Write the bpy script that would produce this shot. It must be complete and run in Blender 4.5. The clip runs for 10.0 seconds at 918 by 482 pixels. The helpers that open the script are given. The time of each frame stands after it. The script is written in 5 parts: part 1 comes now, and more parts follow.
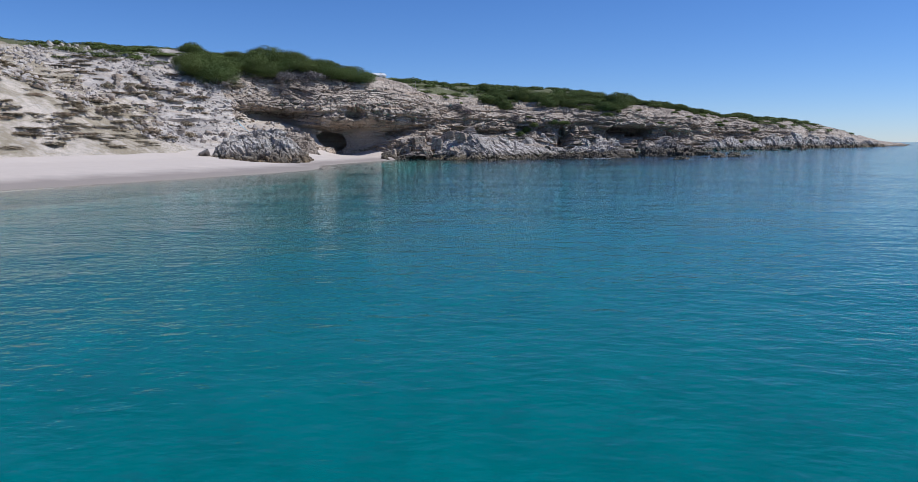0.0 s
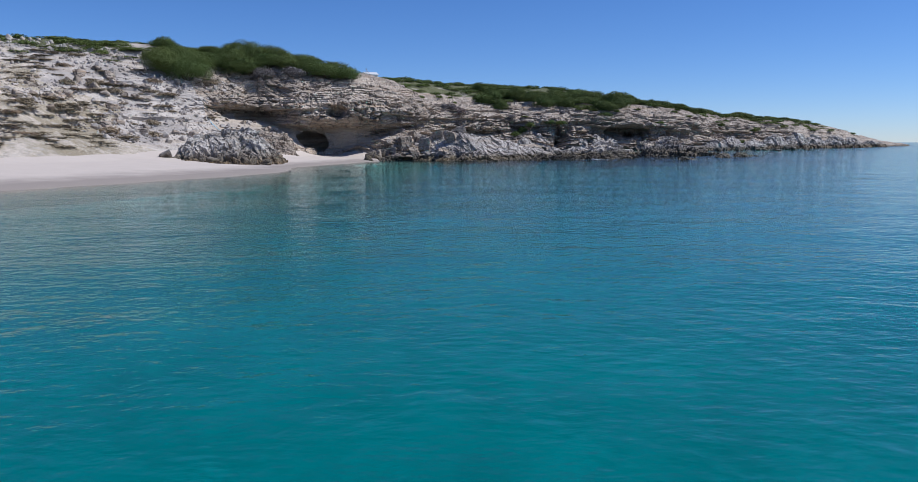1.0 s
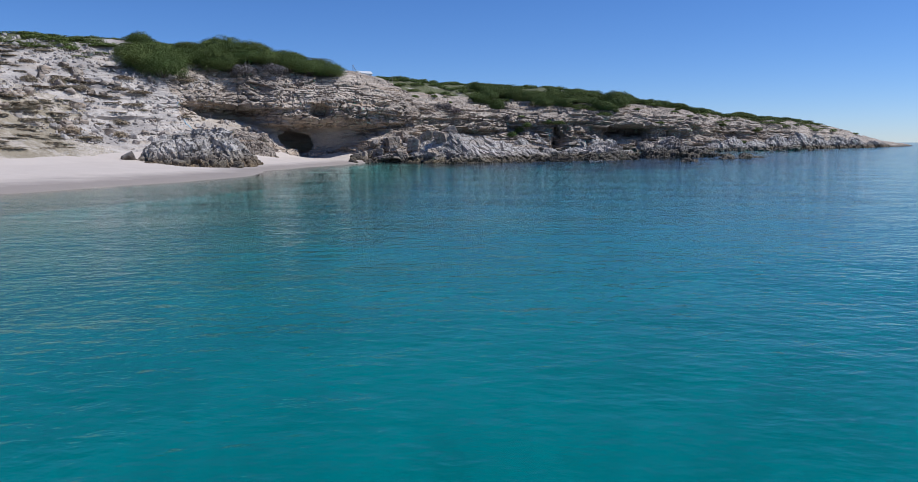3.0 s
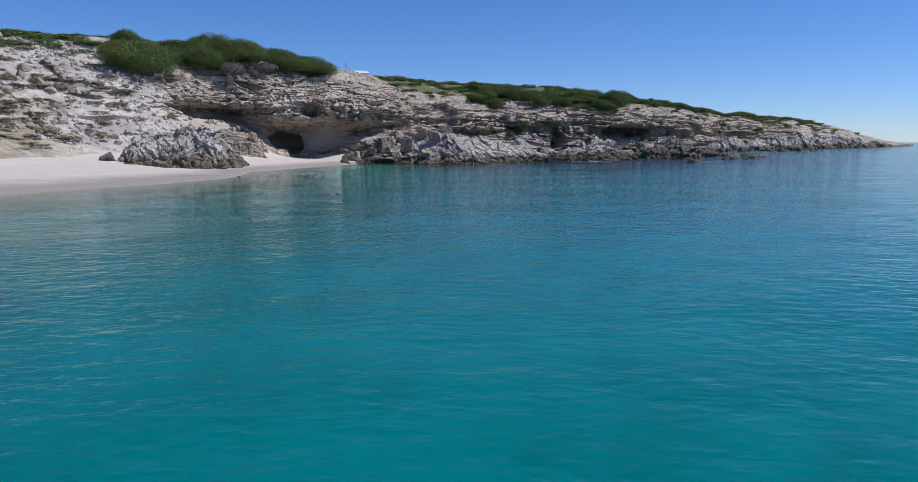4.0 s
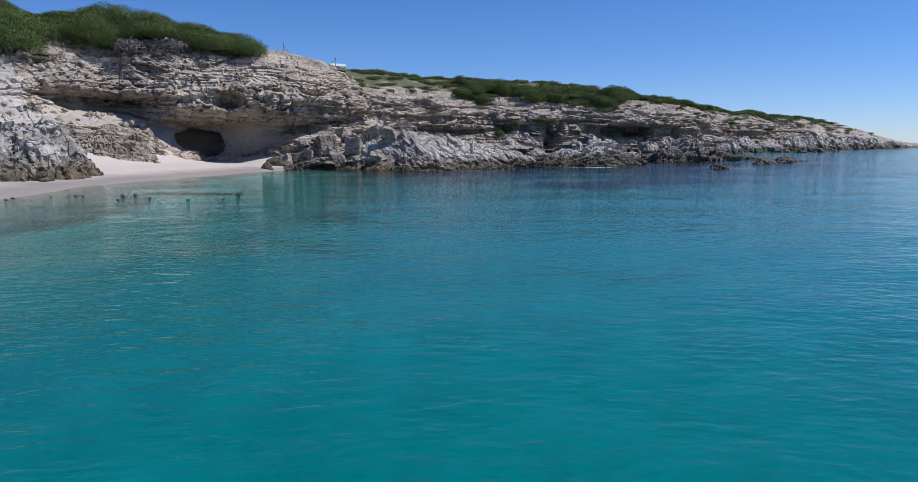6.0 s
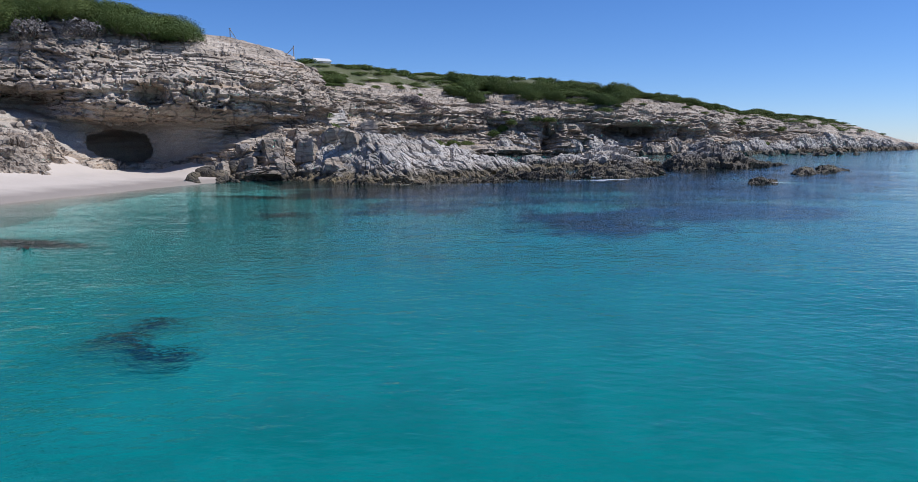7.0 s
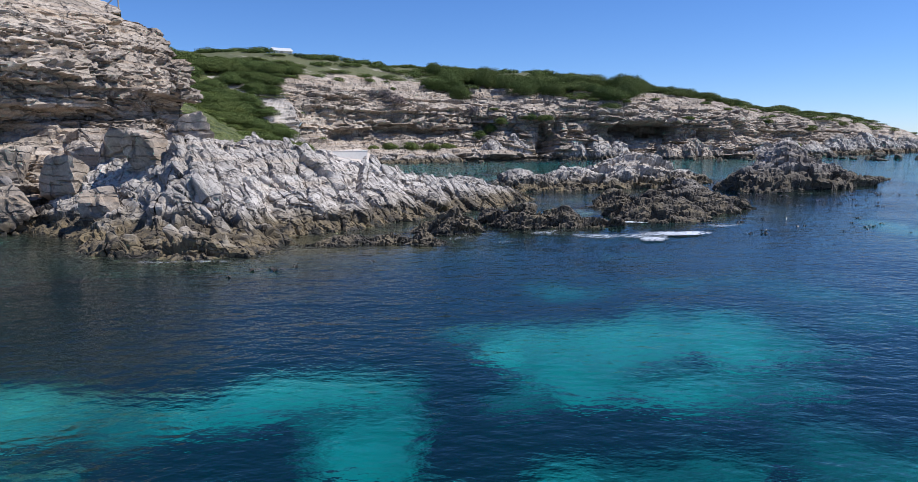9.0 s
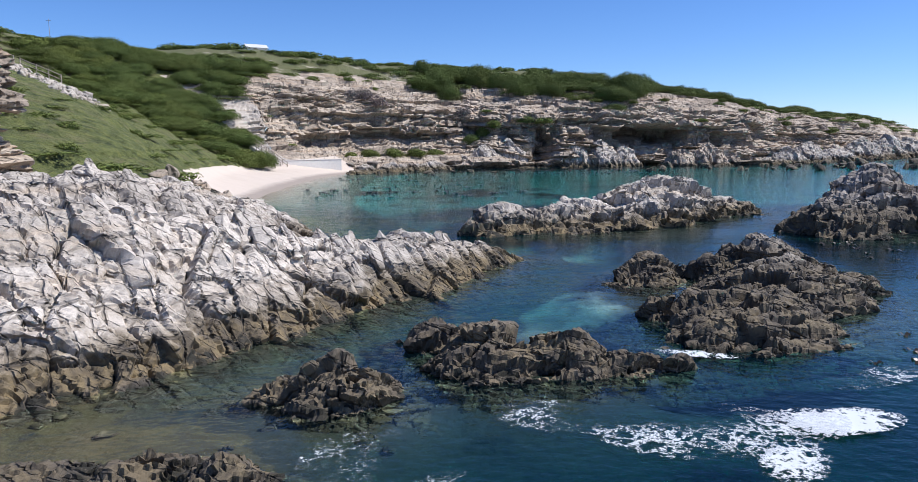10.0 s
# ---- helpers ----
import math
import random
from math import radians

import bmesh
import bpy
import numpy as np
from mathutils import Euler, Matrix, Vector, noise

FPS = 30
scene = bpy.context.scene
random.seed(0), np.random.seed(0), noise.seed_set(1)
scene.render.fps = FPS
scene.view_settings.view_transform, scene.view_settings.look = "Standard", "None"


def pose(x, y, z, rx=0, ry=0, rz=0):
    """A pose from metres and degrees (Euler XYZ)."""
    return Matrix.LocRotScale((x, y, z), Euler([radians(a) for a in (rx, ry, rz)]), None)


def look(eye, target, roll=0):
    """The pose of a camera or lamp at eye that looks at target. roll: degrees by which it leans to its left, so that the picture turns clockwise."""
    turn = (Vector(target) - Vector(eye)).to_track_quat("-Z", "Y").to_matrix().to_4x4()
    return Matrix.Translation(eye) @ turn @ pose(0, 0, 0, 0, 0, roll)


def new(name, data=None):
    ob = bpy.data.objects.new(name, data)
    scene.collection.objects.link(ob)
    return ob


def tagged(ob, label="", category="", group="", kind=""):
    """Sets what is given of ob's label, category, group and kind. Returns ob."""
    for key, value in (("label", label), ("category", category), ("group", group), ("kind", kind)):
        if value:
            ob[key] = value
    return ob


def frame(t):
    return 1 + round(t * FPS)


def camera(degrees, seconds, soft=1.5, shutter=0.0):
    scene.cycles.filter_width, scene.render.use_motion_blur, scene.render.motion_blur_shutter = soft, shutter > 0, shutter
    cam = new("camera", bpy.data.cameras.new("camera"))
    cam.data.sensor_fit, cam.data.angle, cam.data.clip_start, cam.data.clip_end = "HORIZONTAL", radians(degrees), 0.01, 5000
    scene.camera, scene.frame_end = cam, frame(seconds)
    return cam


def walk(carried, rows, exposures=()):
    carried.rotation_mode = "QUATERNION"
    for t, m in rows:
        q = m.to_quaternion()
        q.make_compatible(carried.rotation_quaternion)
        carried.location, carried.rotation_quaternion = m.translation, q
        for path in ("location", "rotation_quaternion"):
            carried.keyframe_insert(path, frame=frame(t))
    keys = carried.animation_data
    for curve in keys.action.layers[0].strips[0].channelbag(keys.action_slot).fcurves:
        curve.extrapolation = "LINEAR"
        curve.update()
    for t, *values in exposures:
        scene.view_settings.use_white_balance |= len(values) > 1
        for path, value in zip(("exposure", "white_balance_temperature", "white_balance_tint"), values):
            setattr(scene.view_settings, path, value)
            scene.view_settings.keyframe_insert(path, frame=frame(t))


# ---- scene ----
cam = camera(67.0, 10.0, 0.8)
PATH = [
    (0, (-0.471, 2.177, 2.358), (-0.448, 4.157, 2.081), -0.3),
    (0.5, (0.625, 7.452, 2.177), (0.653, 9.433, 1.903), -0.4),
    (1, (0.816, 8.938, 2.208), (0.846, 10.919, 1.934), -0.4),
    (1.5, (1.009, 10.405, 2.308), (1.04, 12.386, 2.033), -0.4),
    (2, (1.401, 11.587, 2.293), (1.433, 13.568, 2.018), -0.4),
    (2.5, (1.811, 13.002, 2.286), (1.843, 14.983, 2.012), -0.4),
    (4, (2.772, 17.02, 2.228), (2.805, 19.001, 1.956), -0.5),
    (4.5, (3.446, 19.685, 2.17), (3.479, 21.666, 1.899), -0.5),
    (5, (4.547, 25.811, 1.953), (4.582, 27.793, 1.684), -0.6),
    (5.5, (5.806, 31.797, 2.016), (5.844, 33.778, 1.746), -0.5),
    (7, (9.108, 51.957, 3.024), (9.157, 53.937, 2.746), -0.2),
    (7.5, (10.195, 59.044, 3.043), (10.247, 61.024, 2.765), -0.2),
    (8, (11.346, 66.293, 3.225), (11.401, 68.273, 2.948), -0.3),
    (8.5, (12.577, 73.859, 3.396), (12.632, 75.84, 3.12), -0.5),
    (9, (13.872, 81.729, 3.585), (13.928, 83.709, 3.308), -0.4),
    (9.5, (15.216, 89.876, 4.172), (15.273, 91.856, 3.893), -0.3),
    (10, (16.471, 97.204, 4.896), (16.529, 99.183, 4.617), -0.5),
]
walk(cam, [(t, look(eye, target, roll)) for t, eye, target, roll in PATH],
     [(0, -0.12, 5500, 12), (5.5, -0.1, 5500, 12), (8, 0.06, 5550, 12), (9.2, 0.22, 5700, 12), (10, 0.35, 5850, 12)])

# ---- light ----
SUN = Vector((0.76, 0.02, 1.10)).normalized()
elev = math.asin(SUN.z)
azim = math.atan2(SUN.x, SUN.y)
world = bpy.data.worlds.new("sky")
scene.world = world
world.use_nodes = True
wn = world.node_tree
sky = wn.nodes.new("ShaderNodeTexSky")
sky.sky_type, sky.sun_disc = "NISHITA", False
sky.sun_elevation, sky.sun_rotation = elev, azim
sky.air_density, sky.dust_density, sky.ozone_density, sky.altitude = 1.0, 0.0, 4.0, 1500
deep_blue = wn.nodes.new("ShaderNodeHueSaturation")
deep_blue.inputs["Saturation"].default_value = 1.12
wn.links.new(sky.outputs[0], deep_blue.inputs["Color"])
air = wn.nodes.new("ShaderNodeVectorMath")
air.operation = "MULTIPLY"
air.inputs[1].default_value = (0.94, 0.985, 1.15)
wn.links.new(deep_blue.outputs[0], air.inputs[0])
wn.links.new(air.outputs[0], wn.nodes["Background"].inputs[0])
wn.nodes["Background"].inputs[1].default_value = 0.091
sun = new("sun", bpy.data.lights.new("sun", "SUN"))
sun.data.energy, sun.data.angle, sun.data.color = 5.0, radians(0.55), (1.0, 0.93, 0.82)
sun.matrix_world = look(SUN * 300, (0, 0, 0))


# ---- number fields ----
def hashed(ix, iy, iz, seed):
    h = (ix.astype(np.int64) * 374761393 + iy.astype(np.int64) * 668265263 + iz.astype(np.int64) * 2147483647 + seed * 1274126177) & 0xFFFFFFFF
    h = ((h ^ (h >> 13)) * 1274126177) & 0xFFFFFFFF
    h = ((h ^ (h >> 16)) * 2246822519) & 0xFFFFFFFF
    return ((h ^ (h >> 15)) & 0xFFFFFF) / float(0xFFFFFF)


def vnoise(p, seed=0):
    """Smooth noise, -1 to 1, at points p (n, 3)."""
    f = np.floor(p)
    w = p - f
    w = w * w * w * (w * (w * 6 - 15) + 10)
    out = 0.0
    for i in (0, 1):
        for j in (0, 1):
            for k in (0, 1):
                c = hashed(f[:, 0] + i, f[:, 1] + j, f[:, 2] + k, seed)
                out = out + c * np.where(i, w[:, 0], 1 - w[:, 0]) * np.where(j, w[:, 1], 1 - w[:, 1]) * np.where(k, w[:, 2], 1 - w[:, 2])
    return out * 2 - 1


def fbm(p, seed=0, octaves=4):
    out, a = 0.0, 0.5
    for o in range(octaves):
        out = out + a * vnoise(p * 2.0 ** o + 17.3 * o, seed + o)
        a *= 0.5
    return out


def flat2(x, y, s):
    return np.stack([x.ravel() / s, y.ravel() / s, np.zeros(x.size)], 1)


def noise2(x, y, s, seed=0, octaves=4):
    return fbm(flat2(x, y, s), seed, octaves).reshape(x.shape)


def cells(p, seed=0):
    """Nearest and second distance, a random number and the offset for the cells of broken rock."""
    f = np.floor(p)
    n = len(p)
    f1, f2 = np.full(n, 9.0), np.full(n, 9.0)
    rid, off = np.zeros((n, 4)), np.zeros((n, 3))
    for i in (-1, 0, 1):
        for j in (-1, 0, 1):
            for k in (-1, 0, 1):
                a, b, c = f[:, 0] + i, f[:, 1] + j, f[:, 2] + k
                q = np.stack([a + hashed(a, b, c, seed), b + hashed(a, b, c, seed + 1), c + hashed(a, b, c, seed + 2)], 1)
                d = np.sqrt(((p - q) ** 2).sum(1))
                near = d < f1
                f2 = np.where(near, f1, np.minimum(f2, d))
                f1 = np.where(near, d, f1)
                off[near] = (p - q)[near]
                for s in range(4):
                    rid[near, s] = hashed(a[near], b[near], c[near], seed + 5 + s)
    return f1, f2, rid, off


def broken(p, size, turn=(0, 0, 0), seed=0, step=1.0, tilt=0.8, crack=0.6, width=0.14):
    """How far rock stands out at points p: blocks of that size, each with its own offset and tilt, with open joints."""
    r = np.array(Euler([radians(a) for a in turn]).to_matrix()) if len(np.shape(turn)) == 1 else turn
    wob = np.stack([vnoise(p / 1.7 + 9 * k, seed + 40 + k) for k in range(3)], 1) * 0.07
    q = (p @ r) / np.array(size) + wob
    f1, f2, rid, off = cells(q, seed)
    out = step * (rid[:, 0] - 0.5) + tilt * ((rid[:, 1:4] - 0.5) * off).sum(1)
    edge = np.clip(1 - (f2 - f1) / width, 0, 1)
    return out - crack * edge * edge * (0.4 + 0.6 * rid[:, 3])


def smooth(a, b, x):
    t = np.clip((x - a) / (b - a), 0, 1)
    return t * t * (3 - 2 * t)


def poly_dist(x, y, poly):
    """Signed distance to a closed outline, positive inside."""
    best, inside = np.full(x.shape, 1e9), np.zeros(x.shape, bool)
    for (ax, ay), (bx, by) in zip(poly, poly[1:] + poly[:1]):
        ex, ey = bx - ax, by - ay
        t = np.clip(((x - ax) * ex + (y - ay) * ey) / (ex * ex + ey * ey), 0, 1)
        best = np.minimum(best, np.hypot(x - ax - t * ex, y - ay - t * ey))
        cross = ((ay > y) != (by > y)) & (x < (bx - ax) * (y - ay) / (by - ay if by != ay else 1e-9) + ax)
        inside ^= cross
    return np.where(inside, best, -best)


def line_dist(x, y, pts):
    best = np.full(x.shape, 1e9)
    for (ax, ay), (bx, by) in zip(pts, pts[1:]):
        ex, ey = bx - ax, by - ay
        t = np.clip(((x - ax) * ex + (y - ay) * ey) / (ex * ex + ey * ey), 0, 1)
        best = np.minimum(best, np.hypot(x - ax - t * ex, y - ay - t * ey))
    return best


# ---- mesh helpers ----
def mesh_from(name, verts, faces, mats, slots=None, smooth_shade=False, parent=None):
    """One mesh object out of arrays; faces (n, 3 or 4)."""
    me = bpy.data.meshes.new(name)
    verts, faces = np.asarray(verts, np.float32), np.asarray(faces, np.int32)
    k = faces.shape[1]
    me.vertices.add(len(verts))
    me.vertices.foreach_set("co", verts.ravel())
    me.loops.add(faces.size)
    me.loops.foreach_set("vertex_index", faces.ravel())
    me.polygons.add(len(faces))
    me.polygons.foreach_set("loop_start", np.arange(len(faces), dtype=np.int32) * k)
    me.polygons.foreach_set("loop_total", np.full(len(faces), k, np.int32))
    if slots is not None:
        me.polygons.foreach_set("material_index", np.asarray(slots, np.int32))
    me.polygons.foreach_set("use_smooth", np.full(len(faces), smooth_shade))
    for m in mats if isinstance(mats, (list, tuple)) else [mats]:
        me.materials.append(m)
    me.update(calc_edges=True)
    me.validate()
    ob = new(name, me)
    if parent:
        ob.parent = parent
    return ob


def grid_faces(nu, nv):
    i = (np.arange(nu - 1)[:, None] * nv + np.arange(nv - 1)[None, :]).ravel()
    return np.stack([i, i + nv, i + nv + 1, i + 1], 1)


def grid_normals(g):
    du, dv = np.gradient(g, axis=0), np.gradient(g, axis=1)
    n = np.cross(du, dv)
    return n / np.maximum(np.linalg.norm(n, axis=2, keepdims=True), 1e-9)


def part(name, bm, material, parent, label=""):
    me = bpy.data.meshes.new(name)
    bm.to_mesh(me)
    bm.free()
    me.materials.append(material)
    ob = new(name, me)
    ob.parent = parent
    return tagged(ob, label)


def box(bm, sx, sy, sz, m=Matrix(), bevel=0.0):
    made = bmesh.ops.create_cube(bm, size=1, matrix=m @ Matrix.Diagonal((sx, sy, sz, 1)))
    if bevel:
        edges = list({e for v in made["verts"] for e in v.link_edges})
        bmesh.ops.bevel(bm, geom=edges, offset=bevel, segments=1, affect="EDGES")
    return bm


def rod(bm, a, b, r, sides=6, r2=None):
    a, b = Vector(a), Vector(b)
    m = Matrix.Translation((a + b) / 2) @ (b - a).to_track_quat("Z", "Y").to_matrix().to_4x4()
    bmesh.ops.create_cone(bm, cap_ends=True, segments=sides, radius1=r, radius2=r if r2 is None else r2, depth=(b - a).length, matrix=m)
    return bm


# ---- materials ----
class Mat:
    """A node material in the making."""

    def __init__(self, name):
        self.m = bpy.data.materials.new(name)
        self.m.use_nodes = True
        self.t = self.m.node_tree
        self.b = self.t.nodes["Principled BSDF"]
        self.pos = self.node("ShaderNodeNewGeometry").outputs["Position"]

    def node(self, kind, **sets):
        n = self.t.nodes.new(kind)
        for key, value in sets.items():
            if key == "operation":
                n.operation = value
            elif key == "blend_type":
                n.blend_type = value
            elif key == "data_type":
                n.data_type = value
        return n

    def link(self, a, b):
        self.t.links.new(a, b)

    def noise(self, scale, detail=5, rough=0.6, vec=None, stretch=None, turn=0.0):
        n = self.node("ShaderNodeTexNoise")
        n.inputs["Scale"].default_value, n.inputs["Detail"].default_value, n.inputs["Roughness"].default_value = scale, detail, rough
        v = vec or self.pos
        if stretch:
            mp = self.node("ShaderNodeMapping")
            mp.inputs["Scale"].default_value = stretch
            mp.inputs["Rotation"].default_value = (0, 0, radians(turn))
            self.link(v, mp.inputs["Vector"])
            v = mp.outputs[0]
        self.link(v, n.inputs["Vector"])
        return n.outputs[0]

    def ramp(self, fac, *stops):
        r = self.node("ShaderNodeValToRGB")
        while len(r.color_ramp.elements) < len(stops):
            r.color_ramp.elements.new(0.5)
        for e, (p, c) in zip(r.color_ramp.elements, stops):
            e.position, e.color = p, (*c, 1) if isinstance(c, tuple) else (c, c, c, 1)
        self.link(fac, r.inputs[0])
        return r.outputs[0]

    def mix(self, fac, a, b, how="MIX"):
        n = self.node("ShaderNodeMix", data_type="RGBA", blend_type=how)
        for s, v in ((n.inputs[0], fac), (n.inputs[6], a), (n.inputs[7], b)):
            if isinstance(v, (int, float)):
                s.default_value = v if s == n.inputs[0] else (v, v, v, 1)
            elif isinstance(v, tuple):
                s.default_value = (*v, 1)
            else:
                self.link(v, s)
        return n.outputs[2]

    def math(self, op, a, b=0.0, c=0.0):
        n = self.node("ShaderNodeMath", operation=op)
        for s, v in zip(n.inputs, (a, b, c)):
            if isinstance(v, (int, float)):
                s.default_value = v
            else:
                self.link(v, s)
        return n.outputs[0]

    def axis(self, k):
        s = self.node("ShaderNodeSeparateXYZ")
        self.link(self.pos, s.inputs[0])
        return s.outputs[k]

    def bump(self, height, strength, distance, normal=None):
        n = self.node("ShaderNodeBump")
        n.inputs["Strength"].default_value, n.inputs["Distance"].default_value = strength, distance
        self.link(height, n.inputs["Height"])
        if normal:
            self.link(normal, n.inputs["Normal"])
        return n.outputs[0]

    def done(self, colour, rough=0.9, normal=None):
        if isinstance(colour, tuple):
            self.b.inputs["Base Color"].default_value = (*colour, 1)
        else:
            self.link(colour, self.b.inputs["Base Color"])
        self.b.inputs["Roughness"].default_value = rough
        if normal:
            self.link(normal, self.b.inputs["Normal"])
        return self.m


def rock_material(name, pale, warm, grey, tide=1.2, wet=(0.055, 0.042, 0.028), planes=(), joint=0.5):
    """Weathered coast rock: pale above, warm stains in the beds, dark weed and barnacle belt towards the tide line."""
    k = Mat(name)
    big = k.noise(0.22, 4)
    bed = k.noise(1.0, 4, 0.6, stretch=(0.12, 0.12, 2.2))
    mid = k.noise(1.3, 6, 0.65)
    fine = k.noise(9.0, 6, 0.7)
    col = k.mix(k.ramp(big, (0.40, 0.0), (0.62, 1.0)), pale, grey)
    col = k.mix(k.math("MULTIPLY", k.ramp(bed, (0.50, 0.0), (0.68, 1.0)), 0.75), col, warm)
    col = k.mix(k.math("MULTIPLY", k.ramp(mid, (0.52, 0.0), (0.70, 1.0)), 0.55), col, grey)
    col = k.mix(1.0, col, k.ramp(fine, (0.28, 0.58), (0.72, 1.12)), "MULTIPLY")
    level = k.math("ADD", k.axis(2), k.math("MULTIPLY", k.math("SUBTRACT", mid, 0.5), 2.2))
    belt = k.math("DIVIDE", level, tide)
    weed = k.mix(k.ramp(mid, (0.40, 0.0), (0.60, 1.0)), wet, (wet[0] * 2.3, wet[1] * 2.2, wet[2] * 1.7))
    col = k.mix(k.ramp(belt, (0.42, 1.0), (1.0, 0.0)), col, weed)
    col = k.mix(k.ramp(level, (-0.45, 1.0), (0.05, 0.0)), col, k.mix(k.ramp(mid, (0.42, 0.0), (0.62, 1.0)), (0.016, 0.014, 0.008), (0.060, 0.046, 0.020)))
    normal = k.bump(fine, 0.55, 0.05, k.bump(mid, 0.4, 0.12))
    for n, (way, gap) in enumerate(planes):
        dot = k.node("ShaderNodeVectorMath", operation="DOT_PRODUCT")
        length = math.sqrt(sum(c * c for c in way)) * gap
        dot.inputs[1].default_value = [c / length for c in way]
        k.link(k.pos, dot.inputs[0])
        wander = k.math("MULTIPLY", k.noise(0.5 / gap ** 0.5, 3, 0.5), 1.6)
        saw = k.math("PINGPONG", k.math("ADD", k.math("ADD", dot.outputs["Value"], wander), 0.37 * n), 0.5)
        open_gap = k.ramp(saw, (0.012, 0.0), (0.075, 1.0))
        masked = k.math("MAXIMUM", open_gap, k.ramp(k.noise(1.1 / gap ** 0.5, 2, vec=k.pos, stretch=(1 + 0.3 * n, 1.2, 1 + 0.2 * n)), (0.46, 0.0), (0.60, 1.0)))
        normal = k.bump(masked, 0.9, 0.12 * gap ** 0.5, normal)
        col = k.mix(k.math("MULTIPLY", k.math("SUBTRACT", 1.0, masked), joint), col, (0.11, 0.09, 0.07))
    return k.done(col, 0.88, normal)


ridge_rock = rock_material("pale ridge rock", (0.61, 0.54, 0.465), (0.46, 0.37, 0.275), (0.39, 0.345, 0.295), 1.25, (0.080, 0.062, 0.040), planes=(((0.75, 0.62, 0.05), 0.55), ((-0.35, 0.5, -0.78), 0.75), ((0.5, -0.55, -0.65), 1.5), ((0.2, 0.9, 0.5), 0.32)), joint=0.5)
cliff_rock = rock_material("bedded cliff rock", (0.55, 0.455, 0.355), (0.39, 0.275, 0.17), (0.285, 0.23, 0.175), 0.9, planes=(((0.05, 0.04, 1.0), 0.42), ((0.06, -0.03, 1.0), 1.2), ((0.9, 0.3, 0.1), 1.7), ((-0.3, 0.9, 0.15), 2.2)), joint=0.55)
sea_rock = rock_material("tidal rock", (0.50, 0.46, 0.42), (0.25, 0.19, 0.13), (0.24, 0.205, 0.175), 2.2, (0.062, 0.050, 0.038), planes=(((0.25, 0.35, 0.9), 0.24), ((0.30, 0.30, 0.9), 0.6), ((0.9, -0.4, 0.1), 0.7), ((0.3, 0.9, -0.3), 0.9)))


outcrop_rock = rock_material("outcrop rock", (0.56, 0.505, 0.44), (0.38, 0.30, 0.21), (0.32, 0.285, 0.24), 2.1, (0.085, 0.062, 0.040), planes=(((0.75, 0.62, 0.05), 0.6), ((-0.35, 0.5, -0.78), 0.8), ((0.5, -0.55, -0.65), 1.4)), joint=0.5)
cave_wall = rock_material("sheltered cave wall", (0.52, 0.44, 0.35), (0.43, 0.335, 0.24), (0.37, 0.31, 0.25), 0.6)
rubble_rock = rock_material("weathered dune rubble rock", (0.56, 0.49, 0.415), (0.44, 0.355, 0.265), (0.34, 0.30, 0.26), 0.9)


def sand_material():
    k = Mat("pale beach sand")
    wet = k.ramp(k.math("ADD", k.axis(2), k.math("MULTIPLY", k.noise(0.5, 3), 0.25)), (0.34, 1.0), (0.60, 0.0))
    col = k.mix(k.noise(0.6, 5), (0.47, 0.395, 0.325), (0.54, 0.46, 0.385))
    col = k.mix(wet, col, (0.27, 0.225, 0.185))
    return k.done(col, 0.9, k.bump(k.noise(4, 6), 0.4, 0.05))


def dune_material():
    k = Mat("dune sand with rubble and dry scrub")
    col = k.mix(k.noise(0.3, 5), (0.55, 0.465, 0.37), (0.66, 0.57, 0.465))
    scrub = k.mix(k.noise(3.0, 6, 0.75), (0.20, 0.160, 0.090), (0.34, 0.275, 0.165))
    patch = k.math("ADD", k.noise(0.22, 7, 0.72, stretch=(1.0, 1.0, 0.6), turn=30), k.math("MULTIPLY", k.noise(1.5, 5, 0.7), 0.22))
    col = k.mix(k.ramp(patch, (0.52, 0.0), (0.66, 0.8)), col, scrub)
    stone = k.noise(0.9, 6, 0.75)
    col = k.mix(k.ramp(stone, (0.56, 0.0), (0.62, 0.6)), col, (0.46, 0.41, 0.35))
    return k.done(col, 0.95, k.bump(k.noise(1.3, 8, 0.7), 1.0, 0.5))


def upland_material():
    k = Mat("coastal heath ground")
    col = k.mix(k.noise(0.35, 5), (0.065, 0.085, 0.026), (0.14, 0.125, 0.055))
    col = k.mix(k.ramp(k.noise(0.12, 6, 0.65), (0.58, 0.0), (0.68, 1.0)), col, (0.46, 0.40, 0.33))
    return k.done(col, 0.95, k.bump(k.noise(1.5, 7), 1.0, 0.5))


def gully_material():
    k = Mat("creeping green ground cover on sand")
    col = k.mix(k.ramp(k.noise(0.9, 7, 0.75), (0.36, 0.0), (0.64, 1.0)), (0.040, 0.058, 0.011), (0.185, 0.200, 0.050))
    col = k.mix(k.ramp(k.noise(0.35, 6, 0.7), (0.50, 0.0), (0.64, 0.6)), col, (0.17, 0.15, 0.07))
    col = k.mix(k.ramp(k.noise(0.14, 6, 0.6), (0.66, 0.0), (0.74, 1.0)), col, (0.50, 0.44, 0.36))
    return k.done(col, 0.95, k.bump(k.noise(3.0, 7, 0.7), 1.0, 0.35, k.bump(k.noise(0.9, 5, 0.6), 1.0, 0.9)))


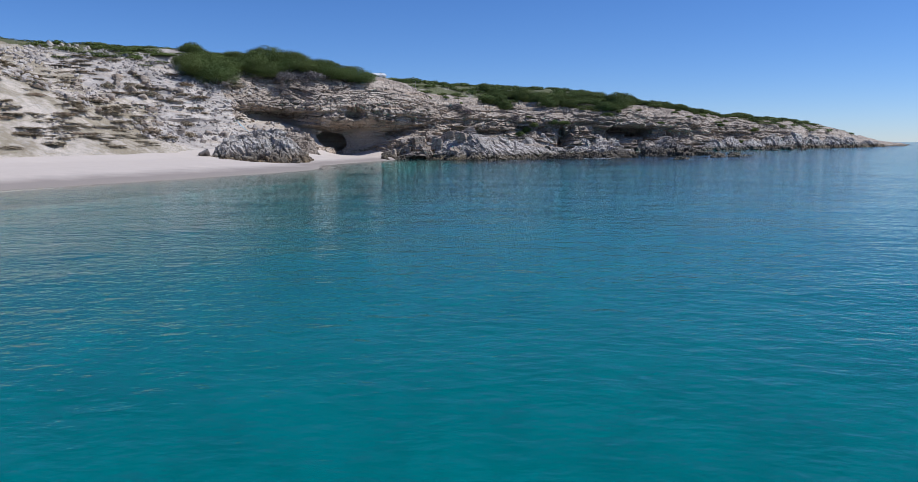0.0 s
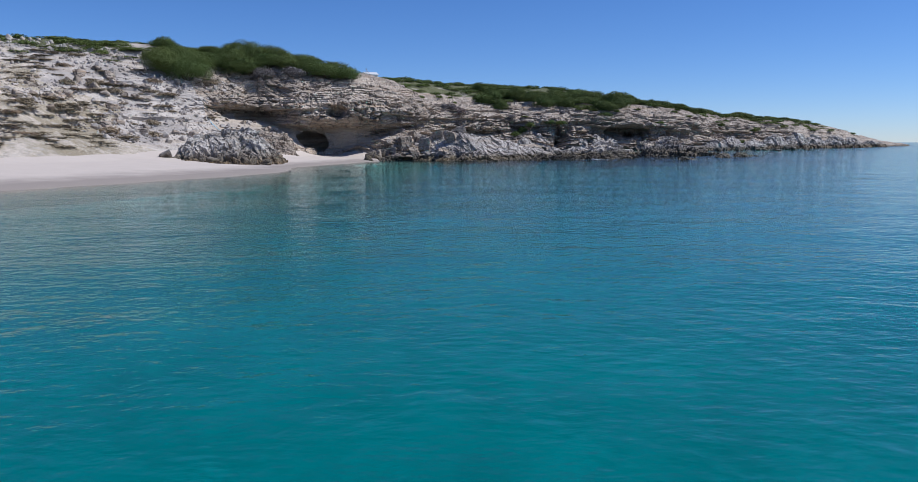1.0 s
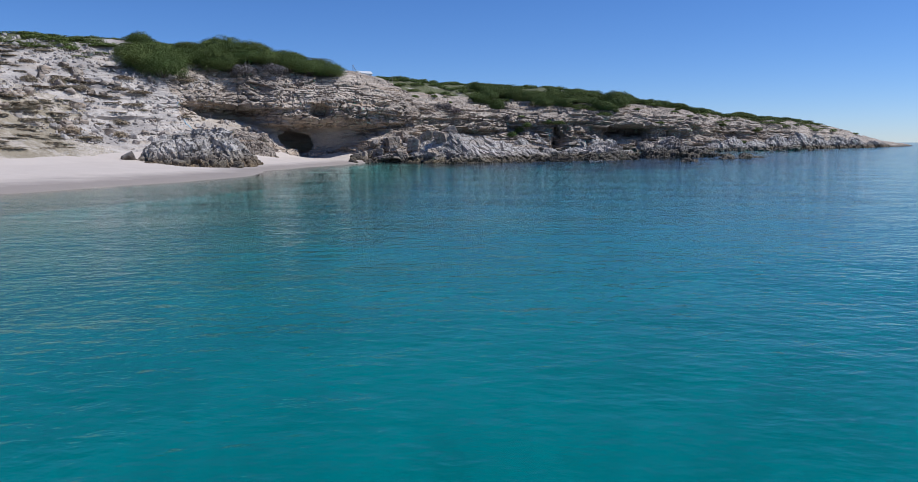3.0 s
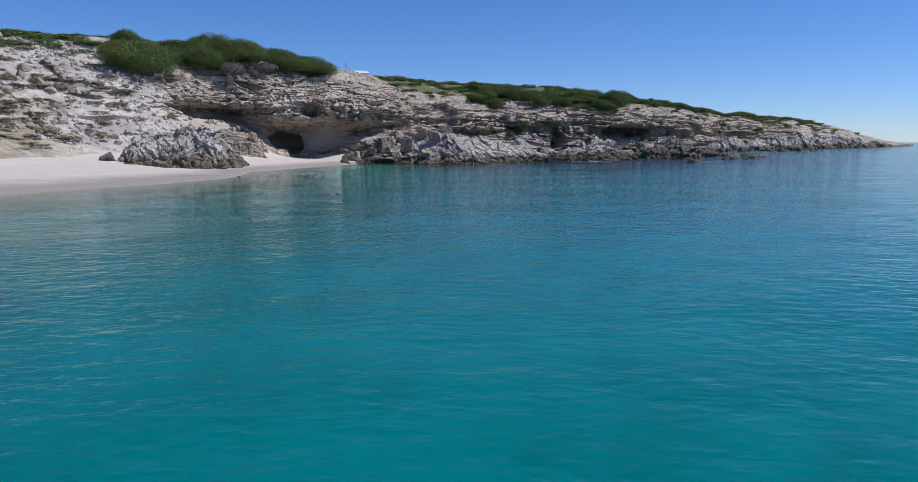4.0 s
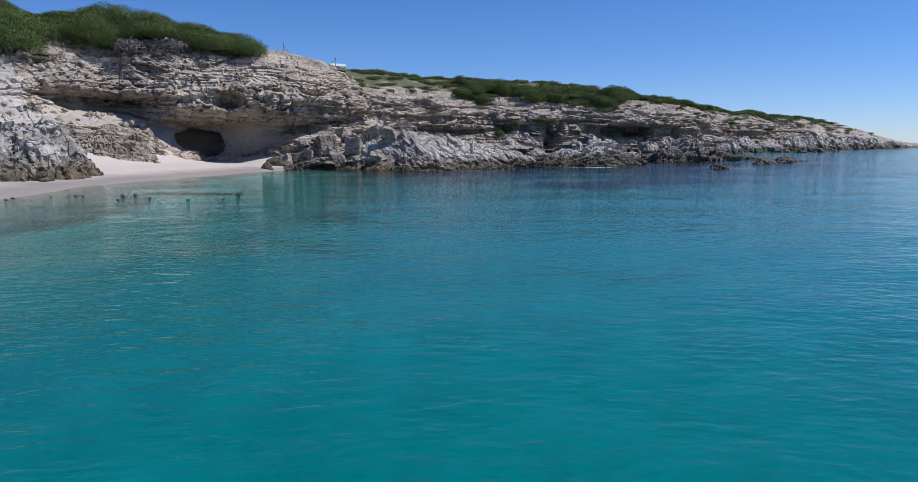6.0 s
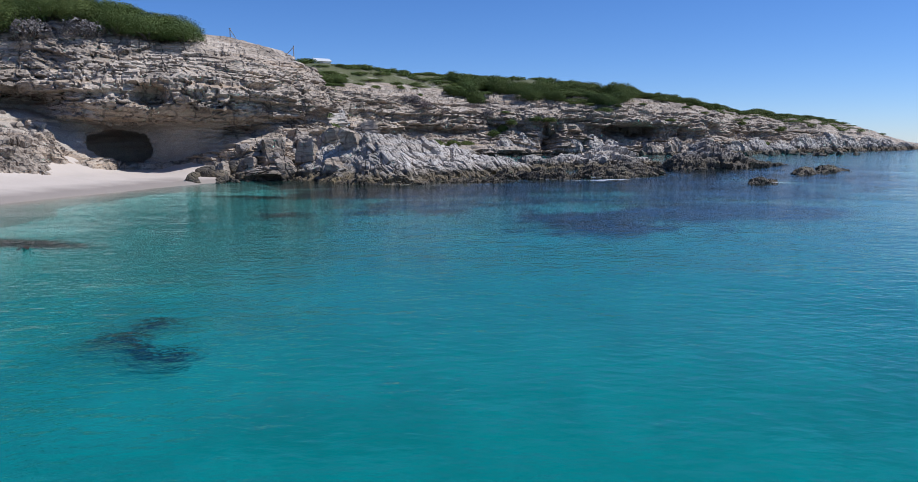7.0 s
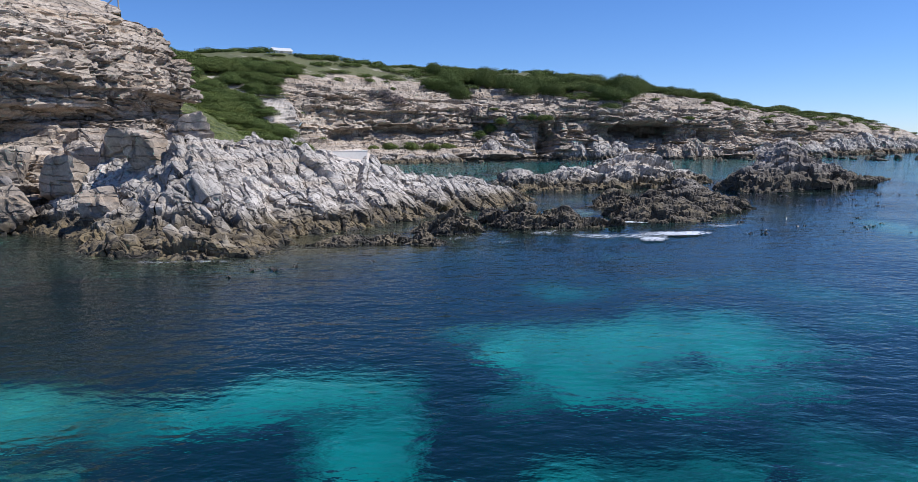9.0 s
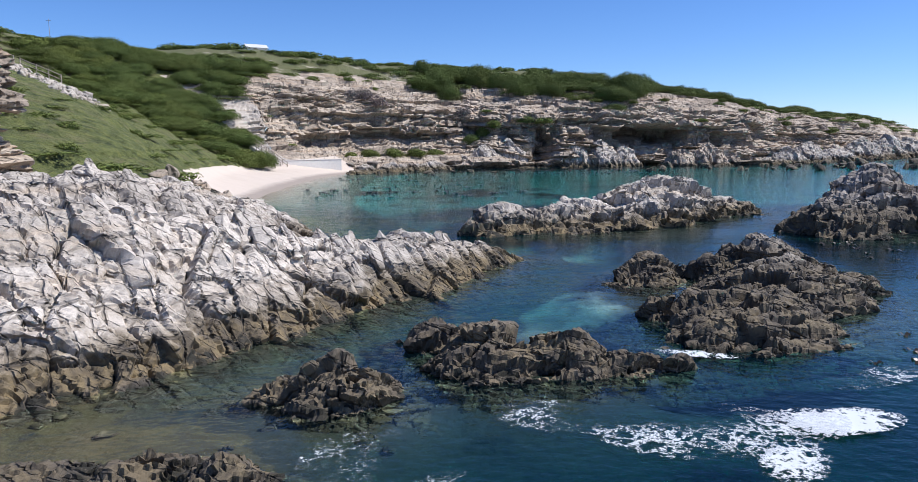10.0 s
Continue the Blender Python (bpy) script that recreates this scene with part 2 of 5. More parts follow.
def leaf_material(name, a, b):
    k = Mat(name)
    info = k.node("ShaderNodeNewGeometry").outputs["Random Per Island"]
    tone = k.node("ShaderNodeObjectInfo").outputs["Random"]
    col = k.mix(info, a, b)
    col = k.mix(k.math("MULTIPLY", tone, 0.45), col, (a[0] * 1.7, a[1] * 1.25, a[2] * 1.2))
    k.b.inputs["Subsurface Weight"].default_value = 0.0
    k.b.inputs["Specular IOR Level"].default_value = 0.25
    return k.done(col, 0.75)


def plain(name, colour, rough=0.6, scale=8.0, vary=0.25):
    k = Mat(name)
    col = k.mix(k.noise(scale, 5), tuple(c * (1 - vary) for c in colour), tuple(min(1, c * (1 + vary)) for c in colour))
    return k.done(col, rough, k.bump(k.noise(scale * 3, 4), 0.3, 0.02))


def bed_material():
    k = Mat("sea floor sand and weed reef")
    at = k.node("ShaderNodeAttribute")
    at.attribute_name = "reef"
    # The sand's mottled tone stands in for sunlight rippling over the floor.
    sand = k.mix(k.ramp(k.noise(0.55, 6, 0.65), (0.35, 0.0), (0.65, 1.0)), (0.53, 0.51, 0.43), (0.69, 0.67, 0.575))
    weed = k.mix(k.noise(0.9, 6, 0.7), (0.005, 0.006, 0.006), (0.034, 0.030, 0.016))
    olive = k.mix(k.noise(1.3, 6, 0.7), (0.012, 0.010, 0.004), (0.085, 0.064, 0.022))
    weed = k.mix(k.ramp(k.math("ADD", k.axis(2), k.math("MULTIPLY", k.noise(0.7, 4), 0.8)), (-1.5, 0.0), (-0.35, 1.0)), weed, olive)
    fac = k.math("ADD", k.math("SUBTRACT", k.math("MULTIPLY", at.outputs["Fac"], 1.7), 0.3), k.math("MULTIPLY", k.math("SUBTRACT", k.noise(0.6, 8, 0.75), 0.5), 1.9))
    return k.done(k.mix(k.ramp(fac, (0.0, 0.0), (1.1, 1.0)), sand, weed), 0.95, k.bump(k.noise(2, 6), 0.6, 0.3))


def water_material():
    """Clear sea water over its floor: light is taken up with the depth beneath, a little is scattered, the skin mirrors."""
    k = Mat("clear sea water")
    nt = k.t
    at = k.node("ShaderNodeAttribute")
    at.attribute_name = "depth"
    depth = at.outputs["Fac"]
    comb = k.node("ShaderNodeCombineColor")
    for i, absorb in enumerate((0.86, 0.296, 0.258)):
        k.link(k.math("POWER", math.exp(-absorb), depth), comb.inputs[i])
    clear = k.node("ShaderNodeBsdfRefraction")
    clear.inputs["Roughness"].default_value, clear.inputs["IOR"].default_value = 0.0, 1.333
    k.link(comb.outputs[0], clear.inputs[0])
    scat = k.node("ShaderNodeBsdfDiffuse")
    scat.inputs[0].default_value = (0.003, 0.042, 0.080, 1)
    body = k.node("ShaderNodeMixShader")
    k.link(k.math("SUBTRACT", 0.175, k.math("MULTIPLY", k.math("POWER", 0.74, depth), 0.175)), body.inputs[0])
    k.link(clear.outputs[0], body.inputs[1])
    k.link(scat.outputs[0], body.inputs[2])
    big = k.noise(0.16, 3, 0.5, stretch=(1.0, 1.6, 1), turn=-20)
    rip = k.noise(1.15, 4, 0.55, stretch=(0.8, 1.35, 1), turn=-28)
    cross = k.noise(3.4, 3, 0.5, stretch=(0.9, 1.3, 1), turn=24)
    calm = k.ramp(k.noise(0.06, 3), (0.35, 0.35), (0.65, 1.0))
    rip = k.math("MULTIPLY", rip, calm)
    normal = k.bump(cross, 0.60, 0.042, k.bump(rip, 0.60, 0.085, k.bump(big, 0.30, 0.30)))
    k.link(normal, clear.inputs["Normal"])
    skin = k.node("ShaderNodeBsdfGlossy")
    skin.inputs["Roughness"].default_value = 0.06
    k.link(normal, skin.inputs["Normal"])
    fres = k.node("ShaderNodeFresnel")
    fres.inputs["IOR"].default_value = 1.333
    k.link(normal, fres.inputs["Normal"])
    top = k.node("ShaderNodeMixShader")
    k.link(fres.outputs[0], top.inputs[0])
    k.link(body.outputs[0], top.inputs[1])
    k.link(skin.outputs[0], top.inputs[2])
    nt.links.new(top.outputs[0], nt.nodes["Material Output"].inputs[0])
    return k.m


gully_m = gully_material()
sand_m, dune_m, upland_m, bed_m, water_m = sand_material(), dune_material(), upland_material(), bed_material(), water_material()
leaf_dark = leaf_material("glossy milkwood leaves", (0.070, 0.102, 0.022), (0.122, 0.162, 0.039))
leaf_green = leaf_material("fresh green scrub leaves", (0.085, 0.120, 0.024), (0.155, 0.185, 0.044))
leaf_dry = leaf_material("dry grey-brown scrub twigs", (0.19, 0.158, 0.098), (0.36, 0.305, 0.205))
leaf_grey = leaf_material("bare grey twigs", (0.13, 0.115, 0.105), (0.22, 0.195, 0.175))
bark = plain("grey bark", (0.12, 0.095, 0.075), 0.9)
concrete = plain("weathered pale concrete", (0.62, 0.58, 0.53), 0.85, 3.0, 0.15)
timber = plain("silvered timber", (0.36, 0.31, 0.25), 0.85)
white_paint = plain("white wall paint", (0.80, 0.79, 0.76), 0.6, 2.0, 0.06)
roof_sheet = plain("light grey roof sheet", (0.55, 0.55, 0.54), 0.5, 2.0, 0.1)
dark_glass = plain("dark window glass", (0.03, 0.035, 0.04), 0.15)
kelp_m = plain("wet brown kelp", (0.035, 0.025, 0.012), 0.3)


def foam_material():
    """Lacy foam: bubbles where the cover is thick, torn to threads where it thins out."""
    k = Mat("white sea foam")
    at = k.node("ShaderNodeAttribute")
    at.attribute_name = "cover"
    web = k.math("ABSOLUTE", k.math("SUBTRACT", k.noise(3.2, 7, 0.7), 0.5))
    fine = k.noise(24.0, 4, 0.7)
    fac = k.math("SUBTRACT", at.outputs["Fac"], k.math("ADD", k.math("MULTIPLY", web, 5.5), k.math("MULTIPLY", k.math("SUBTRACT", fine, 0.5), 0.9)))
    white = k.node("ShaderNodeBsdfDiffuse")
    white.inputs[0].default_value = (0.56, 0.59, 0.62, 1)
    gap = k.node("ShaderNodeBsdfTransparent")
    mix = k.node("ShaderNodeMixShader")
    k.link(k.ramp(fac, (0.0, 0.0), (0.28, 0.95)), mix.inputs[0])
    k.link(gap.outputs[0], mix.inputs[1])
    k.link(white.outputs[0], mix.inputs[2])
    k.link(mix.outputs[0], k.t.nodes["Material Output"].inputs[0])
    return k.m


foam_m = foam_material()

# ---- the coast: profiles of the shore, from the water's edge inland ----
class Shore:
    """One cut through the shore: the water's edge, the way inland, how rocky it is, and (distance, height) steps:
    edge, beach, beach top, foot, recess floor, recess roof, under the lip, lip, face, brow, slope, plateau, far plateau."""

    def __init__(self, x, y, dx, dy, rock, *steps):
        n = math.hypot(dx, dy)
        self.foot, self.way, self.rock = np.array((x, y)), np.array((dx / n, dy / n)), rock
        self.steps = np.array([(-9.0, -2.2)] + [(steps[i], steps[i + 1]) for i in range(0, len(steps), 2)])

    sand = 0.0

    def line(self):
        return np.concatenate([self.foot + self.steps[:, :1] * self.way, self.steps[:, 1:]], 1)


dune_cuts = [
    Shore(-38, -30, -0.9, 0.3, 0.0, 0, 0, 12, .8, 17, 1.1, 20, 1.5, 29, 5, 33, 7.5, 37, 9.5, 41, 11, 46, 13, 54, 15.5, 70, 19, 110, 21, 240, 23),
    Shore(-30, 25, -0.9, 0.4, 0.0, 0, 0, 12, .8, 17, 1.1, 20, 1.5, 29, 5, 33, 7.5, 37, 9.5, 41, 11, 46, 13, 54, 15.5, 70, 19, 110, 21, 240, 23),
    Shore(-16, 60, -0.9, 0.4, 0.05, 0, 0, 12, .7, 17, 1.0, 20, 1.5, 29, 5, 33, 7.5, 37, 9.5, 41, 11.2, 46, 13.2, 54, 16, 70, 19.5, 110, 21, 240, 23),
    Shore(-13.5, 70, -0.87, 0.5, 0.30, 0, 0, 12, .7, 17, 1.1, 20.5, 1.7, 28, 4.3, 32, 6.3, 36, 8, 40, 9.4, 45, 11, 56, 15, 72, 19, 110, 21.5, 240, 23),
    Shore(-15, 80, -0.8, 0.6, 0.62, 0, 0, 8, .5, 14, 1.1, 18, 2.0, 23, 3.8, 26, 5.5, 29, 7.2, 32, 9, 36, 10.8, 46, 15, 58, 18.2, 100, 21, 240, 23),
    Shore(-14.5, 84, -0.65, 0.76, 0.66, 0, 0, 6, .5, 12, 1.2, 18, 3.0, 22, 4.4, 25, 5.8, 26.5, 7.0, 27.5, 8.2, 30, 10.2, 35, 13.2, 48, 17.8, 90, 20.5, 150, 19),
]
cape_cuts = [
    dune_cuts[-1],
    Shore(-13, 92, -0.55, 0.83, 1, 0, 0, 7, .6, 12, 1.0, 20, 3.5, 25.0, 5.7, 29, 6.3, 28.2, 7.6, 25.0, 8.3, 26.6, 10.6, 31, 13.6, 38, 17.0, 70, 19, 110, 16),
    Shore(-12, 96.5, -0.52, 0.85, 1, 0, 0, 7, .55, 12, 0.95, 15.5, 1.7, 18.6, 3.4, 20.5, 5.0, 18.0, 5.9, 16.6, 6.9, 18.2, 9.4, 22, 12.6, 30, 16.2, 60, 17.5, 95, 13),
    Shore(-11, 100.5, -0.5, 0.87, 1, 0, 0, 7, .45, 13, 0.75, 16.5, 0.95, 19.0, 1.2, 19.4, 4.0, 15.0, 5.4, 12.6, 6.2, 14.2, 9, 18, 12, 26, 15.8, 52, 16.8, 85, 11),
    Shore(-10, 104.2, -0.5, 0.87, 1, 0, 0, 6, .45, 10.5, 0.75, 13.0, 0.95, 15.0, 1.6, 14.8, 4.4, 11.4, 5.5, 9.2, 6.3, 10.8, 9, 14, 11.6, 22, 15.0, 40, 15.6, 55, 8),
    Shore(-8.5, 108.5, -0.5, 0.87, 1, 0, 0, 4, .8, 6.5, 1.2, 8.2, 1.7, 9.8, 2.8, 9.6, 4.5, 7.0, 5.5, 5.4, 6.4, 6.8, 9, 10, 11, 16, 14.0, 30, 14.4, 38, 6),
    Shore(-5, 110.5, -0.4, 0.92, 1, 0, 0, 1, .7, 2.5, 1.8, 4, 3.0, 8, 4.4, 8.2, 5.0, 6, 5.6, 5, 6.8, 6.2, 9, 9.5, 11, 17, 13.6, 24, 13, 28, 5),
    Shore(-1, 113, -0.35, 0.94, 1, 0, 0, 1.5, 1, 3, 2, 5, 3, 8.5, 4.6, 9.3, 5.2, 8, 6, 7.6, 7.6, 9.2, 9.4, 13, 11.2, 21, 13.2, 23, 12, 25, 5),
    Shore(4, 121, -0.9, 0.35, 1, 0, 0, 1.5, .8, 4, 1.8, 6.5, 3, 8.3, 4.6, 9, 5.4, 7.6, 6.4, 7.4, 7.6, 8.8, 9.3, 12, 11, 18, 12.8, 21, 12, 24, 5),
    Shore(7, 129, -1, 0.05, 1, 0, 0, 2, 1, 5, 2, 8, 3.2, 10, 4.6, 10.6, 5.8, 9.6, 6.8, 9.6, 8.4, 10.6, 10.2, 13, 11.6, 19, 12.6, 21, 11.6, 23, 5),
]
gully_cuts = [
    Shore(7, 128.6, -1, 0.05, 0.45, 0, 0, 2, .8, 5, 1.7, 8, 2.7, 10, 3.6, 11, 4.2, 12, 5, 13, 5.6, 15, 6.4, 19, 7.4, 27, 9, 60, 14, 240, 20),
    Shore(7, 137, -1, 0.1, 0.35, 0, 0, 2, 1, 5, 1.9, 8, 2.8, 10.5, 3.6, 12, 4.3, 14, 5, 16, 5.6, 19, 6.5, 23, 7.6, 30, 9.2, 60, 14.5, 240, 20),
    Shore(4.4, 146, -1, 0.1, 0.3, 0, 0, 2, .9, 4, 1.7, 6, 2.7, 8, 3.8, 10, 4.9, 12, 6, 14, 6.8, 17, 7.8, 22, 9.2, 30, 10.8, 60, 15.5, 240, 21),
    Shore(0.2, 158, -1, 0.12, 0.25, 0, 0, 2.5, .7, 4.5, 1.6, 6, 2.8, 8, 4.4, 10, 5.8, 12, 7.1, 14, 8, 18, 9.5, 23, 10.8, 34, 13, 60, 17, 240, 22),
    Shore(-1, 176, -1, 0.15, 0.15, 0, 0, 4, .8, 7, 1.5, 8.5, 2.5, 11, 4.2, 13, 5.6, 15, 6.9, 18, 8.3, 22, 10.4, 28, 12.6, 40, 15.5, 65, 19, 240, 24),
    Shore(-1, 192, -0.95, 0.3, 0.15, 0, 0, 4, .7, 8, 1.4, 10, 2.2, 13, 3.8, 16, 5.2, 19, 6.5, 22, 7.8, 26, 10, 32, 12.6, 44, 16, 75, 21, 240, 25),
    Shore(0, 205, -0.75, 0.66, 0.95, 0, 0, 3, .6, 6, 1.2, 10, 2.4, 14, 3.8, 16, 5.2, 16, 7, 17.2, 9.4, 20, 12.6, 25, 15.4, 38, 18.6, 80, 24, 240, 27),
]
gully_cuts.insert(-1, Shore(-1, 199, -0.88, 0.45, 0.35, 0, 0, 3.5, .7, 7, 1.3, 10, 2.4, 13, 3.9, 16, 5.4, 18, 6.8, 20.5, 8.6, 24, 11.2, 29, 14, 41, 17.3, 78, 22.5, 240, 26))
far_cuts = [
    gully_cuts[-1],
    Shore(3, 216, -0.6, 0.8, 0.9, 0, 0, 1.5, .6, 3, 1.4, 8, 2.8, 12.5, 4.6, 13.2, 6, 12, 7.2, 12.4, 9.5, 14.4, 13, 18, 15.6, 28, 18.4, 64, 26, 240, 28),
    Shore(12, 227, -0.3, 0.95, 1, 0, 0, 1.2, 1.2, 6, 2.3, 10, 4.2, 13, 5.6, 13.2, 6.6, 10.5, 7.6, 11.2, 9.4, 14, 12.2, 20, 15, 30, 18.4, 70, 25.5, 240, 28.5),
    Shore(25, 231, -0.2, 0.98, 1, 0, 0, 1, 1.2, 5, 2.3, 9, 4, 11.5, 5.6, 12, 7, 11.4, 8.4, 12.6, 10, 16, 12.4, 24, 14.8, 34, 18, 75, 24.6, 240, 28),
    Shore(36, 233, -0.1, 1, 1, 0, 0, .5, 1.2, 1.5, 2.8, 2.6, 4.8, 4.2, 6.4, 4.8, 7.2, 4.4, 8, 5.4, 9.6, 9, 11.8, 18, 14.4, 30, 17.2, 70, 22.6, 240, 27),
    Shore(47, 235, -0.1, 1, 1, 0, 0, .5, 1.2, 1, 2.6, 1.8, 4.4, 3, 6.2, 3.6, 7.4, 3, 8.4, 4.2, 10, 8, 12.4, 17, 15, 30, 17.8, 70, 22.5, 240, 25.5),
    Shore(57, 237, -0.1, 1, 1, 0, 0, .5, .8, 1, 1.6, 2, 2.6, 6, 4, 6, 6.2, 1.4, 7.4, 1.6, 8.8, 4.5, 11.4, 13, 14.2, 30, 17.2, 70, 21, 240, 24.5),
    Shore(70, 239, -0.15, 1, 1, 0, 0, .5, .8, 1, 1.8, 2, 2.8, 3, 4.4, 3.4, 6, 2.6, 7, 3, 8.4, 6, 10.8, 14, 13.4, 30, 16.2, 70, 19.6, 240, 22.5),
    Shore(86, 242, -0.25, 0.97, 1, 0, 0, 1, 1.2, 2, 2.4, 3, 3.6, 4.6, 5, 5, 6.2, 4.6, 7, 5.6, 8.2, 8.5, 10.4, 16, 12.6, 30, 15, 70, 17.6, 240, 20),
    Shore(108, 261, -0.4, 0.92, 1, 0, 0, 1.5, 1.2, 3, 2.4, 4.5, 3.5, 6, 4.8, 6.6, 5.8, 6.4, 6.6, 7.6, 7.6, 10.5, 9.8, 18, 12.2, 32, 14.4, 70, 15.8, 240, 17),
    Shore(148, 289, -0.5, 0.87, 1, 0, 0, 2, 1.6, 4, 3, 6, 4.2, 8, 5.4, 9, 6.2, 10, 7, 12, 8.2, 16, 10, 24, 12, 38, 13.4, 75, 14, 240, 14),
]
point_cuts = [
    far_cuts[-1],
    Shore(196, 330, -0.6, 0.8, 1, 0, 0, 1.5, 1.0, 3, 1.9, 4.5, 2.7, 5.5, 3.3, 6.5, 3.8, 7.5, 4.2, 10, 5.0, 15, 7.4, 24, 10.2, 40, 12.6, 75, 12.8, 200, 11),
    Shore(256, 394, -0.6, 0.8, 1, 0, 0, 1.5, .5, 3, .9, 4.5, 1.3, 5.5, 1.5, 6.5, 1.7, 8, 1.9, 11, 2.2, 16, 2.8, 26, 4.4, 40, 7.2, 75, 7.2, 200, 4),
    Shore(300, 468, -0.6, 0.8, 1, 0, 0, 2, .6, 4, 1, 7, 1.4, 9, 1.7, 11, 1.9, 13, 2, 16, 2.1, 20, 2.2, 28, 2.2, 40, 2, 75, 1.5, 200, .5),
    Shore(346, 522, -0.6, 0.8, 1, 0, 0, 1, .2, 2, .4, 3, .6, 4, .7, 5, .8, 6, .9, 8, .9, 10, .9, 14, .8, 20, .5, 40, -.4, 100, -2),
]


for c in dune_cuts + cape_cuts[1:6] + gully_cuts[3:]:
    c.sand = 1.0


for c, up in zip(gully_cuts[:-1], (1.0, 1.0, 1.0, 1.3, 1.7, 1.7, 1.1)):
    c.steps[11:, 1] += np.array((1.0, 3.2, 4.5)) * up
for c, up in zip(far_cuts, (1.4, 1.2, 1.4, 2.0, 2.6, 3.0, 3.0, 2.8, 2.6, 2.2, 1.4)):
    c.steps[11:, 1] += (0.5 * up, up, 1.4 * up)


for c, up in zip(point_cuts[1:4], (0.6, 0.2, 0.0)):
    c.steps[10:, 1] += up


def curve_rows(keys, counts):
    """Rows between key rows (k, ...), with an even, rounded blend, counts[i] steps after key i."""
    rows = []
    for i, n in enumerate(counts):
        p0, p1, p2, p3 = keys[max(i - 1, 0)], keys[i], keys[i + 1], keys[min(i + 2, len(keys) - 1)]
        t = np.arange(n) / n
        t = t.reshape((-1,) + (1,) * (keys.ndim - 1))
        m1, m2 = (p2 - p0) * 0.35, (p3 - p1) * 0.35
        rows.append((2 * t ** 3 - 3 * t ** 2 + 1) * p1 + (t ** 3 - 2 * t ** 2 + t) * m1 + (3 * t ** 2 - 2 * t ** 3) * p2 + (t ** 3 - t ** 2) * m2)
    rows.append(keys[-1:])
    return np.concatenate(rows)


def loft(cuts, fine, first, last):
    """The surface through the cuts, from step first to step last, with its rock share."""
    keys = np.stack([c.line() for c in cuts])[:, first:last + 1]
    gaps = np.linalg.norm(np.diff(keys[:, : 12 - first], axis=0), axis=2).mean(1)
    along = [max(2, int(g / fine)) for g in gaps]
    g = curve_rows(keys, along)
    spans = np.linalg.norm(np.diff(keys, axis=1), axis=2)
    up = [max(2, int(np.percentile(s, 75) / (fine * (1 if k + first < 10 else 4 if k + first < 11 else 8)))) for k, s in enumerate(spans.T)]
    g = curve_rows(np.swapaxes(g, 0, 1), up)
    rock = curve_rows(np.array([c.rock for c in cuts])[:, None], along)[:, 0]
    step = np.concatenate([first + k + np.arange(n) / n for k, n in enumerate(up)] + [[last]])
    sand = curve_rows(np.array([c.sand for c in cuts])[:, None], along)[:, 0].clip(0, 1)
    return np.swapaxes(g, 0, 1), rock, step, sand


